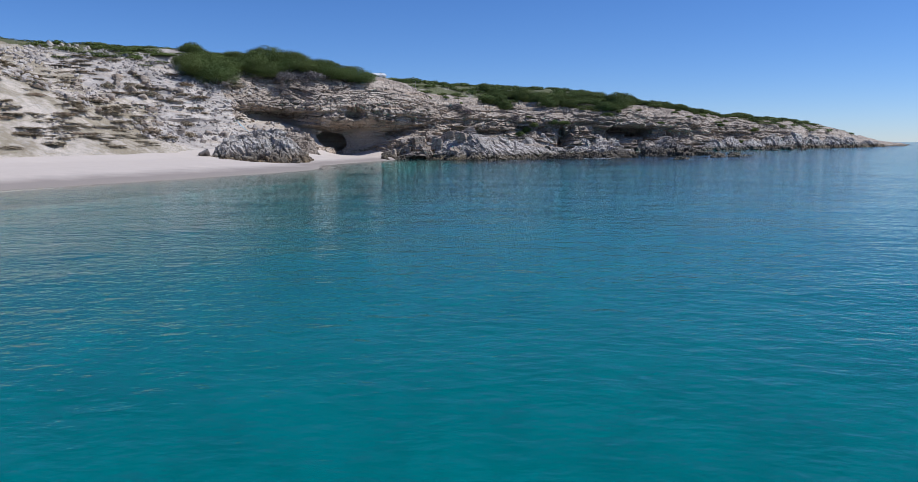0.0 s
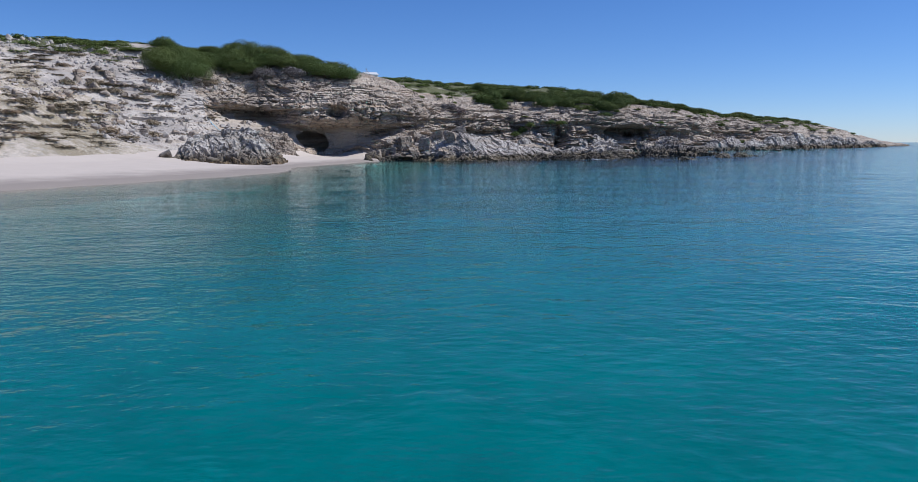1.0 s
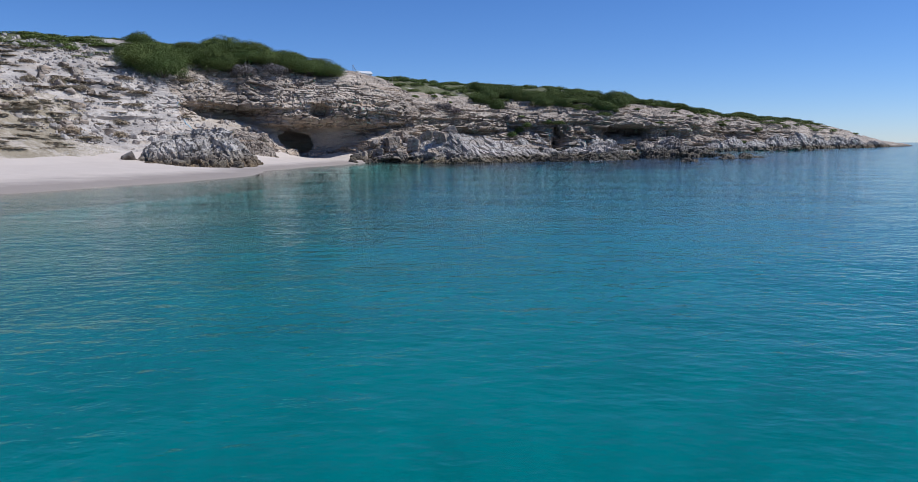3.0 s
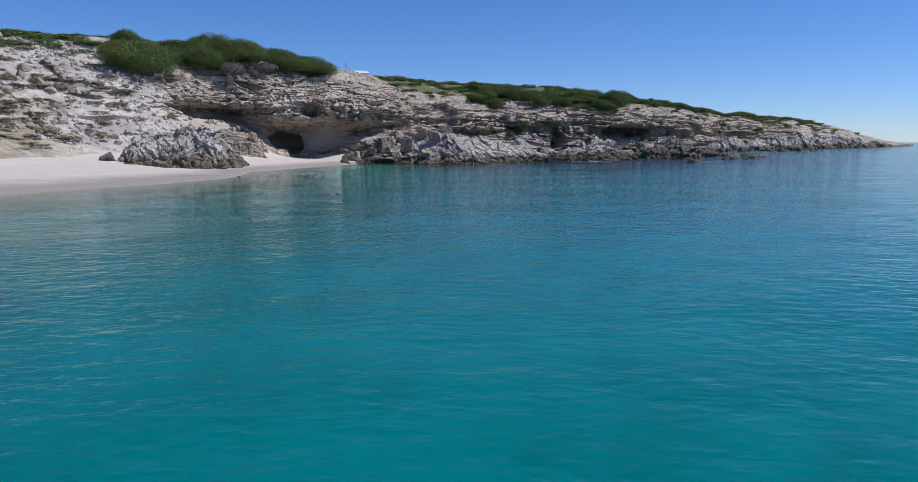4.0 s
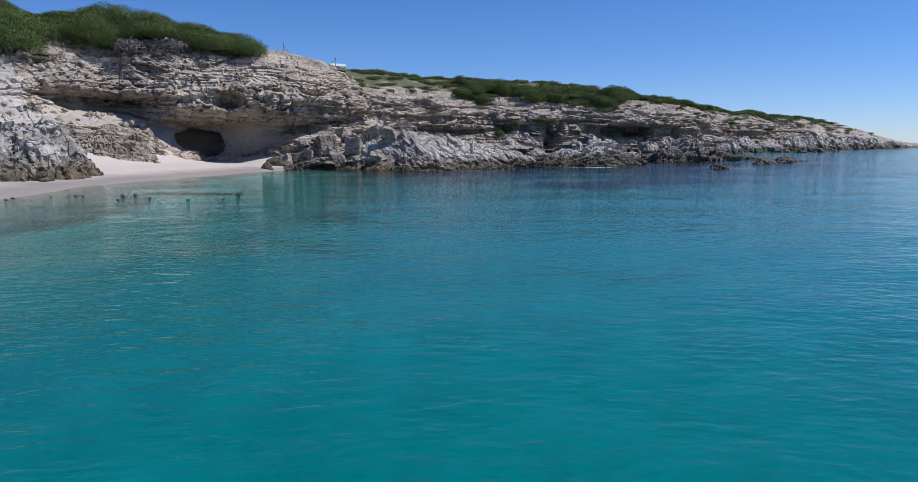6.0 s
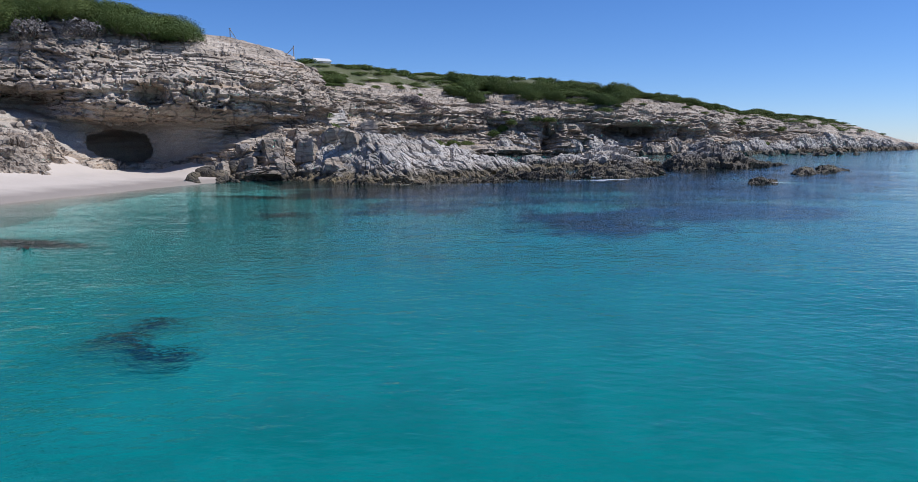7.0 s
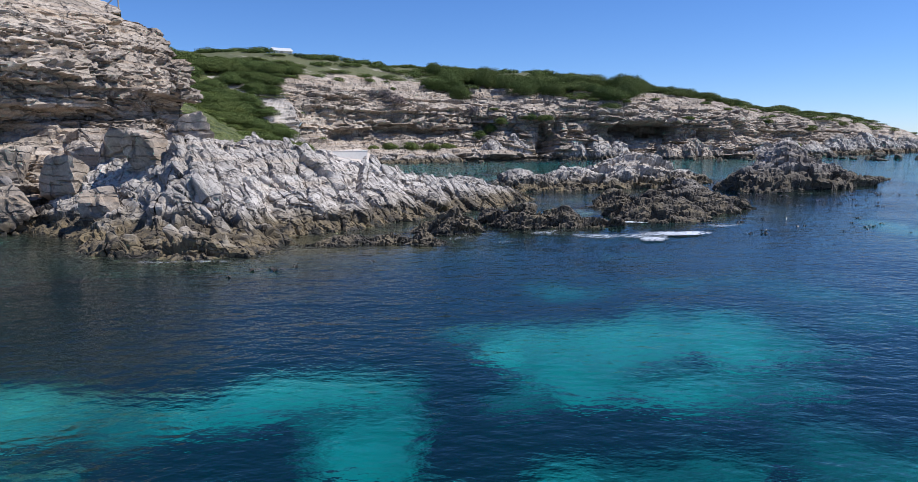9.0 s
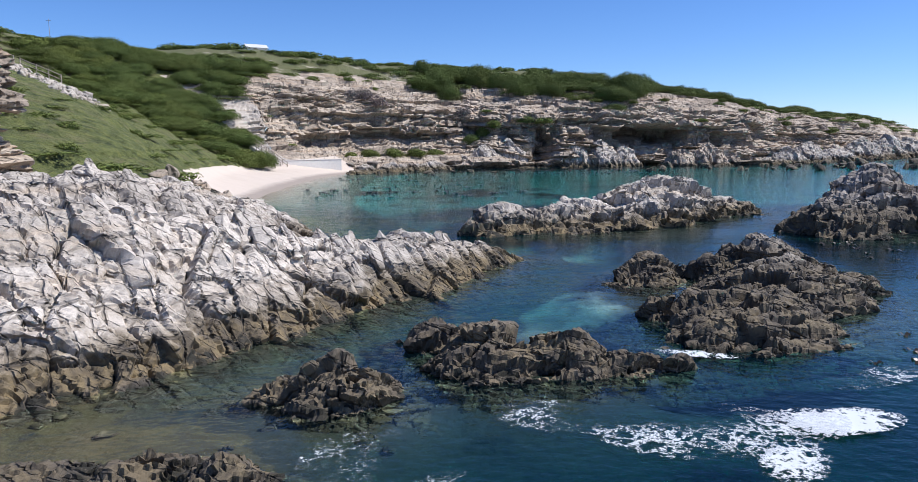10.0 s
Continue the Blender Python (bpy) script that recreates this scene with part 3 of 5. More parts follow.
def weather(g, rock, step, sand, bed, big, seed, bold, dents, brow, steps, calm):
    """Cuts ledges and joints into a lofted cliff. bed: thickness of the beds; big: size of the blocks."""
    nu, nv = g.shape[:2]
    n = grid_normals(g)
    if n[:, :, 2].mean() < 0:
        n = -n
    p, n = g.reshape(-1, 3), n.reshape(-1, 3)
    hor = n * np.array((1, 1, 0.25))
    low = sand[:, None] * smooth(2.8, 3.8, step)[None, :] + (1 - sand)[:, None] * smooth(0.4, 1.2, step)[None, :]
    share = (rock[:, None] * low * (1 - smooth(brow - 0.4, brow + 0.7, step))[None, :]).ravel()
    level = (p[:, 2] + 0.9 * fbm(p / 14.0, seed, 3) + 0.05 * p[:, 0]) / bed
    lay = np.floor(level)
    edge = level - lay
    ledge = hashed(lay, lay * 0, lay * 0, seed) * (1 - smooth(0.82, 1.0, edge)) + hashed(lay + 1, lay * 0, lay * 0, seed) * smooth(0.82, 1.0, edge)
    ledge = (ledge - 0.5) * (0.7 + 0.9 * vnoise(p / 6.0, seed + 3))
    out = 2.1 * bold ** 0.5 * bed * ledge + 0.9 * big * fbm(p / (big * 3.2), seed + 7, 4) + 1.5 * bold * big * fbm(p / np.array((9.0, 9.0, 26.0)) / big, seed + 9, 3)
    out += 0.55 * big * broken(p, (big * 1.5, big * 1.5, bed * 0.9), (4, 3, 20), seed + 11, 1.0, 0.7, 0.9, 0.08)
    out += 0.17 * big * broken(p, (big * 0.5, big * 0.5, bed * 0.33), (3, -4, 50), seed + 21, 1.0, 0.9, 0.9, 0.10)
    level = (p[:, 2] + 0.35 * fbm(p / 7.0, seed + 41, 3) + 0.04 * p[:, 0]) / (0.42 * bed)
    lay = np.floor(level)
    patch = np.floor(vnoise(p / np.array((3.0, 3.0, 1.0)), seed + 43) * 2.5)
    sill = hashed(lay, patch, lay * 0, seed + 42) * (1 - smooth(0.72, 0.9, level - lay)) - 0.35
    out += 0.52 * bed * sill * smooth(-0.35, 0.25, fbm(p / 8.0, seed + 44, 3) + 0.1)
    if calm:
        out *= 1 - 0.72 * (sand[:, None] * (smooth(4.0, 4.5, step) * (1 - smooth(6.2, 6.7, step)))[None, :]).ravel()
    if steps:
        row = np.minimum(np.arange(nu), np.arange(nu)[::-1])
        inner = np.repeat(smooth(2, 30, row)[:, None], nv, 1).ravel()
        level = (p[:, 2] + 1.0 * fbm(p / 18.0, seed + 71, 3) + 0.03 * p[:, 0]) / steps
        lay = np.floor(level)
        zone = np.floor(vnoise(p / np.array((9.0, 9.0, 3.0)), seed + 73) * 3.0)
        out += inner * steps * 1.5 * (hashed(lay, zone, lay * 0, seed + 72) * (1 - smooth(0.8, 0.97, level - lay)) - 0.4)
        out += inner * 1.1 * broken(p, (4.5, 4.5, 2.2), (5, 4, 30), seed + 74, 1.0, 0.7, 1.0, 0.10)
    for (cx, cy, cz), wide, tall, deep in dents:
        r = np.hypot(np.hypot(p[:, 0] - cx, (p[:, 1] - cy) * 0.8) / wide, (p[:, 2] - cz) / tall) + 0.3 * fbm(p / 1.6, seed + 61, 3)
        out -= deep * smooth(1.05, 0.6, r) / np.maximum(share, 0.3)
    soft = 0.55 * fbm(p / 6.0, seed + 31, 5) + 0.30 * np.maximum(0, fbm(p / 1.3, seed + 33, 4) - 0.05)
    q = p + hor * (out * share)[:, None]
    q[:, 2] += soft * (1 - share) * np.repeat(smooth(2.5, 4.5, step)[None, :], nu, 0).ravel()
    q[:, 2] -= (0.8 * sand[:, None] * (1 - smooth(2.9, 4.2, step))[None, :]).ravel()
    return q


def coast(name, cuts, fine, bed, big, seed, mats, label, bold=1.0, dents=(), brow=10.6, first=0, last=13, steps=0.0, calm=False):
    g, rock, step, sand = loft(cuts, fine, first, last)
    q = weather(g, rock, step, sand, bed, big, seed, bold, dents, brow, steps, calm)
    nu, nv = g.shape[:2]
    cell = ((step[:-1] + step[1:]) / 2)[None, :] + 0.7 * noise2(g[:-1, :-1, 0], g[:-1, :-1, 1], 9.0, seed + 50)
    rocky = rock[:-1, None] + 0.25 * noise2(g[:-1, :-1, 0], g[:-1, :-1, 1], 4.0, seed + 51)
    slot = np.where(cell > brow + (0.8 if calm else 0.0), 2, np.where(rocky > 0.5, 0, 1))
    if calm:
        mid = (step[:-1] + step[1:])[None, :] / 2
        slot = np.where((slot == 0) & (mid > 4.1) & (mid < 6.6) & (sand[:-1, None] > 0.6), 3, slot)
    ob = mesh_from(name, q, grid_faces(nu, nv), mats, slot.ravel())
    return tagged(ob, label, "cliff", kind="structure")


# caves and hollows: middle, half width, half height, depth
CAPE_CAVES = [((-20.8, 117.0, 2.2), 3.3, 2.1, 5.5), ((-27.6, 109.5, 6.9), 3.6, 1.0, 3.2), ((-15.4, 110.8, 7.2), 1.9, 1.2, 2.4), ((-7.0, 116.5, 8.0), 2.0, 0.5, 0.9)]
FAR_CAVES = [((37.4, 236, 4.2), 2.9, 4.2, 6.0), ((61.5, 241, 6.6), 8.0, 2.0, 9.0), ((3.5, 234, 6.9), 6.0, 1.1, 3.4), ((-9.5, 226, 5.2), 4.0, 0.7, 2.6), ((11, 250, 13.5), 3.0, 0.9, 2.5), ((86, 246, 6.8), 2.4, 2.4, 3.4), ((76, 243, 5.4), 1.6, 1.8, 2.4), ((24, 240, 7.5), 3.0, 1.2, 2.5), ((46, 240, 9.4), 6.0, 0.8, 2.4), ((98, 252, 4.5), 3.0, 1.4, 2.5)]

coast("dune_slope", dune_cuts, 0.33, 0.8, 1.4, 5, [rubble_rock, dune_m, upland_m], "pale sand dune slope with rubble and dry scrub")
coast("cliff_cape", cape_cuts, 0.16, 0.8, 1.4, 5, [cliff_rock, dune_m, upland_m, cave_wall], "bedded grey-tan limestone cliff with undercut caves", 1.2, CAPE_CAVES, calm=True)
coast("slope_gully", gully_cuts, 0.35, 0.8, 1.4, 5, [rubble_rock, gully_m, upland_m], "steep sandy gully slope grown over with green scrub")
coast("cliff_far", far_cuts, 0.34, 0.8, 1.4, 5, [cliff_rock, gully_m, upland_m], "long pale bedded cliff with overhangs above the bay", 2.3, FAR_CAVES, 10.8, steps=1.5)
coast("cliff_point", point_cuts, 0.8, 0.8, 1.4, 5, [cliff_rock, dune_m, upland_m], "low rocky point running out into the sea", 2.0)


def beach(name, cuts, label, last=4):
    g, rock, step, sand = loft(cuts, 0.5, 0, last)
    x, y = g[:, :, 0], g[:, :, 1]
    g[:, :, 2] += 0.10 * noise2(x, y, 4.0, 2) + 0.02 * noise2(x, y, 0.9, 3)
    return tagged(mesh_from(name, g.reshape(-1, 3), grid_faces(*g.shape[:2]), sand_m, smooth_shade=True), label, "beach", kind="structure")


sand_end = Shore(-6.2, 111, -0.45, 0.9, 0, 0, -.5, 1, -.4, 2, -.3, 3, -.2, 4, -.2, 5, 0, 6, 0, 7, 0, 8, 0, 9, 0, 10, 0, 11, 0, 12, 0)
beach("beach", dune_cuts + cape_cuts[1:6] + [sand_end], "clean pale sand beach with a wet edge")
beach("beach_bay", gully_cuts[2:] + far_cuts[1:2], "small pale sand beach at the head of the bay")


# ---- masses of rock that stand out of the sand and the water ----
def joints(way, spin=0.0):
    """Axes of the joints: the first along the slabs."""
    e1 = Vector(way).normalized()
    e3 = e1.cross(Vector((math.cos(radians(spin)), math.sin(radians(spin)), 0.2))).normalized()
    return np.array(Matrix((e1, e3.cross(e1), e3)).transposed())


def rock_mass(name, height, x0, x1, y0, y1, fine, mat, label, seed, block=1.0, way=(0.5, -0.55, -0.65), aspect=(2.0, 0.9, 0.6), floor=-1.6, rough=1.0, category="rock"):
    """A weathered mass of rock over the plan area, from a height field, broken up along its joints."""
    x, y = np.meshgrid(np.arange(x0, x1, fine), np.arange(y0, y1, fine), indexing="ij")
    z = height(x, y)
    g = np.stack([x, y, z], 2)
    n = grid_normals(g).reshape(-1, 3)
    p = g.reshape(-1, 3)
    a, r = np.array(aspect), joints(way)
    out = 0.32 * block * fbm(p / (2.6 * block), seed, 3)
    out += 0.50 * block * broken(p, 2.0 * block * a, r, seed + 3, 1.0, 0.6, 0.75, 0.06)
    out += 0.24 * block * broken(p, 0.75 * block * a, r, seed + 13, 1.0, 0.8, 0.85, 0.09)
    out += 0.07 * block * broken(p, 0.28 * block * a, joints(way, 30), seed + 23, 1.0, 1.0, 0.7, 0.13)
    q = p + n * (out * rough * smooth(-1.3, 0.3, p[:, 2]))[:, None]
    f = grid_faces(*x.shape)
    keep = (z.ravel()[f] > floor).any(1)
    f = f[keep]
    used = np.unique(f)
    back = np.zeros(len(q), np.int64)
    back[used] = np.arange(len(used))
    return tagged(mesh_from(name, q[used], back[f], mat), label, category)


ridge_plan = [(-5, 112), (-1, 109), (1.6, 105.2), (3.6, 104.2), (6.4, 103.6), (7.9, 104.8), (8.1, 107.0), (7.7, 109.2), (9.4, 110.2), (10.5, 110.8), (11.5, 112.6), (12.6, 114.0), (14.3, 116.6), (16.0, 118.6), (18.6, 122.9), (20.5, 126.2), (17.5, 126.8), (13, 128), (11, 131), (9, 136), (6, 143), (2, 146), (-4, 140), (-6, 125)]
ridge_axis = [(-1.5, 115.5), (1.7, 114), (4.3, 112.6), (7.6, 115.2), (11, 117), (14.5, 119.6), (18, 123.4)]


def ridge_height(x, y):
    xx, yy = x + 0.6 * noise2(x, y, 2.4, 60), y + 0.6 * noise2(x, y, 2.4, 61)
    d = poly_dist(xx, yy, ridge_plan)
    a = line_dist(x, y, ridge_axis)
    crest = np.interp(x, [-3, 1.7, 4.2, 6.0, 8.0, 11.0, 13, 15, 18, 20], [2.8, 4.0, 4.3, 3.3, 3.1, 2.5, 1.9, 1.6, 0.9, 0.4])
    cap = 0.3 + (crest - 0.3) * np.exp(-(a / 3.4) ** 2)
    behind = (1.7 + 1.9 * smooth(9, 4, x) * smooth(138, 128, y)) * smooth(113, 119, y) * smooth(12, 7, x)
    cap = np.maximum(cap, behind)
    front = np.where(d > 0, np.minimum(0.72 * d, 2.2 + 0.35 * d), 0.55 * d)
    toe = 0.55 + 0.75 * smooth(106.4, 109.6, y) + 3.0 * smooth(109.0, 111.0, y) + 3.0 * smooth(6.6, 4.6, x)
    return np.minimum(np.minimum(front, toe), cap + 0.55 * noise2(x, y, 2.2, 63)) - 0.08


ridge = rock_mass("rock_ridge", ridge_height, 3.0, 22.0, 102, 127.5, 0.06, ridge_rock, "pale grey jointed rock ridge with a dark tide belt", 71, 0.85, aspect=(1.7, 1.0, 0.75), category="rock ridge")

back = rock_mass("ridge_back", ridge_height, -6.5, 22.0, 127.44, 148, 0.13, ridge_rock, "", 71, 0.85, aspect=(1.7, 1.0, 0.75))
west = rock_mass("ridge_root", ridge_height, -6.5, 3.03, 102, 127.5, 0.09, ridge_rock, "", 71, 0.85, aspect=(1.7, 1.0, 0.75))
for ob in (back, west):
    ob.parent = ridge
    del ob["category"]

outcrop_plan = [(-29.4, 81), (-25, 78.4), (-21.8, 78.2), (-19.2, 80.4), (-17.4, 84.4), (-18, 90), (-21, 96), (-25, 97), (-28.5, 91), (-29, 85)]


def outcrop_height(x, y):
    d = poly_dist(x + 0.6 * noise2(x, y, 2.5, 65), y + 0.6 * noise2(x, y, 2.5, 66), outcrop_plan)
    lean = 0.9 + 0.30 * (np.minimum(y, 89) - 78) - 0.16 * (x + 25)
    return -0.1 + np.minimum(1.1 * d, np.maximum(lean, 0.7)) + np.minimum(0.9, 0.3 + 0.2 * d) * noise2(x, y, 2.6, 67)


rock_mass("rock_outcrop", outcrop_height, -33, -14, 75, 101, 0.09, outcrop_rock, "grey jointed rock outcrop on the beach sand, brown at its foot", 83, 0.95, (0.30, -0.45, -0.85), floor=-0.6, rough=1.75, category="rock")


shelf_plan = [(-31, 99), (-25, 96.5), (-20.4, 98.6), (-18.8, 103), (-19.4, 108), (-22.4, 112.5), (-31, 113)]


def shelf_height(x, y):
    d = poly_dist(x + 0.8 * noise2(x, y, 2.5, 165), y + 0.8 * noise2(x, y, 2.5, 166), shelf_plan)
    return np.minimum(1.5 * d + 0.5, 3.2 + 0.08 * (y - 97) - 0.10 * (x + 24)) + 0.5 * noise2(x, y, 3.0, 167) * np.minimum(1, 0.3 * d.clip(0))


rock_mass("rock_shelf", shelf_height, -32, -17, 94, 114, 0.1, cliff_rock, "pale bedded rock shelf beside the cave mouth", 89, 0.9, (1.0, 0.25, 0.05), (1.5, 1.3, 0.42), floor=-0.3, rough=1.2, category="rock")


def lobes(*parts):
    """A height field out of ellipses (x, y, half length, half width, turn, height)."""
    def height(x, y):
        z = np.full(x.shape, -3.0)
        for cx, cy, rx, ry, turn, h in parts:
            c, s = math.cos(radians(turn)), math.sin(radians(turn))
            u, v = (x - cx) * c + (y - cy) * s, -(x - cx) * s + (y - cy) * c
            r = np.hypot(u / rx, v / ry) * (1 + 0.35 * noise2(x, y, 0.55 * min(rx, ry) + 0.6, int(cx * 7) % 50))
            z = np.maximum(z, (h + 0.25) * (1 - r ** 1.5) - 0.12)
        return z
    return height


def sea_stack(parts, fine, label, seed, block, mat=sea_rock):
    parts = np.array(parts, float)
    m = parts[:, 2].max() * 1.6 + 1
    return rock_mass("sea_rock", lobes(*parts.tolist()), parts[:, 0].min() - m, parts[:, 0].max() + m, parts[:, 1].min() - m, parts[:, 1].max() + m, fine, mat, label, seed, block, (0.80, 0.52, -0.30), (2.0, 1.1, 0.42), floor=-1.0, rough=1.25)


sea_stack([(10.2, 106.9, 1.3, 0.55, 10, 0.16), (12.1, 107.2, 1.0, 0.5, 20, 0.22), (13.3, 106.9, 0.9, 0.5, -10, 0.2)], 0.05, "low weed-brown rock awash beside the ridge", 101, 0.4)
sea_stack([(14.5, 110.05, 1.35, 0.9, -8, 0.72), (15.1, 110.3, 0.8, 0.65, 20, 0.55), (13.3, 110.3, 0.75, 0.45, 0, 0.22)], 0.05, "small brown jointed rock standing in shallow water", 103, 0.5)
sea_stack([(17.5, 112.1, 1.6, 1.3, -20, 0.72), (19.0, 112.0, 1.5, 0.9, -10, 0.82), (20.8, 111.7, 1.5, 0.65, 0, 0.36), (16.4, 113.6, 0.8, 0.9, 60, 0.25)], 0.06, "brown flat-topped jointed rock in shallow water", 105, 0.6)
sea_stack([(24.8, 115.2, 3.0, 2.5, 40, 0.75), (27.0, 118.2, 3.3, 2.6, 45, 0.95), (28.0, 121.6, 2.4, 2.2, 30, 1.25), (24, 121.4, 1.9, 1.3, 60, 0.55), (22.7, 116.0, 1.0, 0.8, 50, 0.35), (29.6, 118.6, 1.9, 0.9, 50, 0.4)], 0.07, "broad brown tidal rock broken into blocks", 107, 0.75)
sea_stack([(30.5, 141, 5.2, 3.2, 20, 2.7), (24.5, 137, 4.6, 2.6, 25, 1.7), (20, 135, 2.6, 1.6, 20, 1.0), (36, 144, 3.6, 1.8, 30, 0.9)], 0.14, "long rock islet, pale on top and dark at the waterline", 109, 1.0, ridge_rock)
sea_stack([(41.5, 136, 5.0, 3.8, 20, 3.1), (38, 133.5, 3.4, 2.8, 10, 1.8), (46, 138, 4.6, 2.6, 30, 1.6), (52.5, 143, 4.5, 1.3, 40, 0.6)], 0.16, "humped dark rock islet with a pale crest", 111, 1.1, sea_rock)
sea_stack([(32.8, 103.3, 1.2, 0.7, 15, 0.42), (33.9, 103.7, 0.8, 0.45, 20, 0.2)], 0.07, "small dark rock awash in open water", 113, 0.5)
sea_stack([(44.5, 119, 2.2, 0.9, 40, 0.5), (48.5, 122.5, 2.6, 0.9, 40, 0.45), (52, 126, 1.8, 0.7, 40, 0.25)], 0.14, "low dark reef breaking the surface", 115, 0.6)


def foot_rock(parts, label, seed, mat, block):
    parts = np.array(parts, float)
    m = parts[:, 2].max() * 1.3 + 1
    return rock_mass("foot_rock", lobes(*parts.tolist()), parts[:, 0].min() - m, parts[:, 0].max() + m, parts[:, 1].min() - m, parts[:, 1].max() + m, 0.16 * block, mat, label, seed, block, (0.4, -0.5, -0.75), (1.8, 1.0, 0.7), floor=-0.8, rough=1.3)


foot_rock([(26, 236, 5, 4.5, 10, 4.6), (31, 237, 5, 4.5, 0, 5.6), (21, 234.5, 4, 3, 20, 2.6)], "pale jointed rock buttress at the far cliff's foot", 121, ridge_rock, 1.3)
foot_rock([(44, 237.5, 4.5, 4, 0, 4.8), (49.5, 238.5, 5, 4, 0, 5.0), (54.5, 239, 4, 3.5, 0, 3.4)], "pale jointed rock buttress beside the sea cave", 123, ridge_rock, 1.3)
foot_rock([(4, 214.5, 5, 1.9, 65, 1.2), (8.5, 222, 5.5, 2.1, 55, 1.3), (15, 228, 6, 2.1, 30, 1.5), (22, 231.5, 5, 1.9, 15, 1.4)], "low grey rock rim between the bay and the cliff", 125, ridge_rock, 0.8)
foot_rock([(91, 246, 7, 4, 30, 3.4), (100, 253, 7, 4, 40, 4.2), (112, 263, 8, 4, 40, 3.6)], "grey jointed rock buttress on the headland", 127, ridge_rock, 1.5)
foot_rock([(66, 238.6, 5, 3.2, 0, 3.2), (72, 240.2, 7, 3.6, 10, 4.6), (79, 242.4, 5, 3, 20, 3.0)], "smooth sloping rock slab below the sea cave", 129, cliff_rock, 1.8)
foot_rock([(124, 272, 9, 5, 40, 5.4), (137, 282, 9, 5, 40, 6.0), (150, 292.5, 9, 5, 42, 5.2)], "grey-brown jointed rock buttress under the headland's scrub", 131, outcrop_rock, 1.8)
foot_rock([(165, 305, 10, 5, 42, 5.0), (181, 319, 10, 4.5, 42, 4.2), (197, 333, 9, 3.5, 45, 3.0), (212, 349, 9, 3, 48, 2.0)], "low dark jointed rocks along the headland's tip", 133, outcrop_rock, 1.6)


# ---- the sea floor and the sea ----
def axis_steps(a, b, fine, far):
    mid = np.arange(a, b, fine)
    grow = np.cumsum(fine * 1.22 ** np.arange(1, 60))
    grow = grow[grow < far]
    return np.concatenate([a - grow[::-1], mid, b + grow])


gx, gy = np.meshgrid(axis_steps(-45, 95, 0.6, 4800), axis_steps(-15, 262, 0.6, 4800), indexing="ij")
coast_line = [tuple(c.foot) for c in dune_cuts + cape_cuts[1:] + gully_cuts[1:] + far_cuts[1:] + point_cuts[1:]]
rock_cuts = [tuple(c.foot) for c in far_cuts[2:] + point_cuts[1:]]
sand_line = [tuple(c.foot) for c in dune_cuts + cape_cuts[1:4]]
d_land = line_dist(gx, gy, coast_line)
d_sand = np.minimum(line_dist(gx, gy, sand_line), line_dist(gx, gy, [tuple(c.foot) for c in gully_cuts[3:]]))
d_rock = np.minimum(-poly_dist(gx, gy, ridge_plan), line_dist(gx, gy, rock_cuts))
stacks = [(11.8, 107, 2), (14.5, 110.1, 1.4), (18.6, 112, 2.2), (26, 118.5, 4.5), (28, 139.5, 7), (42, 135, 6), (32.8, 103.3, 1.4), (48, 122, 5)]
for sx, sy, sr in stacks:
    d_rock = np.minimum(d_rock, np.hypot(gx - sx, gy - sy) - sr)
wig = noise2(gx, gy, 9.0, 90)
wig2 = noise2(gx, gy, 3.5, 91)
wig3 = noise2(gx, gy, 1.7, 191)
reef = smooth(6.0, 1.0, d_rock + 4.0 * wig)
# Patches at (3, 98) and (-2, 95.5): weed, plus the cliff's dark reflection painted in.
for px, py, rx, ry in ((15.9, 84.0, 2.2, 4.6), (16.4, 81.4, 1.5, 2.2), (21.0, 86.6, 5.0, 3.0), (25, 88, 5, 4.5), (9.2, 89.0, 1.8, 1.2), (6.6, 90.4, 1.9, 0.8), (5.3, 88.0, 1.3, 0.9), (14.6, 85.4, 1.7, 2.0), (11.0, 93.2, 1.9, 1.3), (10.6, 87.3, 0.4, 0.3), (1.4, 87.0, 1.6, 0.9), (8.4, 91.6, 1.4, 0.6), (12.0, 92.0, 1.8, 1.0), (9.6, 93.0, 2.0, 1.2), (14.6, 93.8, 1.4, 1.3), (3.0, 98, 4.5, 2.6), (-2, 95.5, 4.0, 1.0), (2.2, 66.6, 0.55, .42), (3.5, 65.9, .6, .45), (2.5, 67.8, 0.5, .2), (-6.6, 76.2, 3.4, 1.1), (28, 108, 8, 9), (6, 101, 8, 2.2), (34, 128, 14, 7), (30, 150, 16, 8), (48, 140, 16, 14)):
    r = np.hypot((gx - px) / rx, (gy - py) / ry) + 0.22 * wig + 0.25 * wig2
    reef = np.maximum(reef, smooth(1.35, 0.6, r))
mixed = smooth(90.5, 95, gy + 2 * wig2) * smooth(-6, 4, gx + 5 * wig2) * smooth(60, 44, gx + 4 * wig) * np.maximum(smooth(126, 122, gy), smooth(17, 22, gx)) * smooth(150, 134, gy)
cover = 0.12 - 0.27 * smooth(95, 99, gy)
fill = noise2(gx + 2.2 * noise2(gx, gy, 5.0, 98), gy + 2.2 * noise2(gx, gy, 5.0, 99), 5.2, 97, 6) * 1.3
reef = np.maximum(reef, mixed * smooth(cover - 0.26, cover + 0.16, -fill + 0.08))
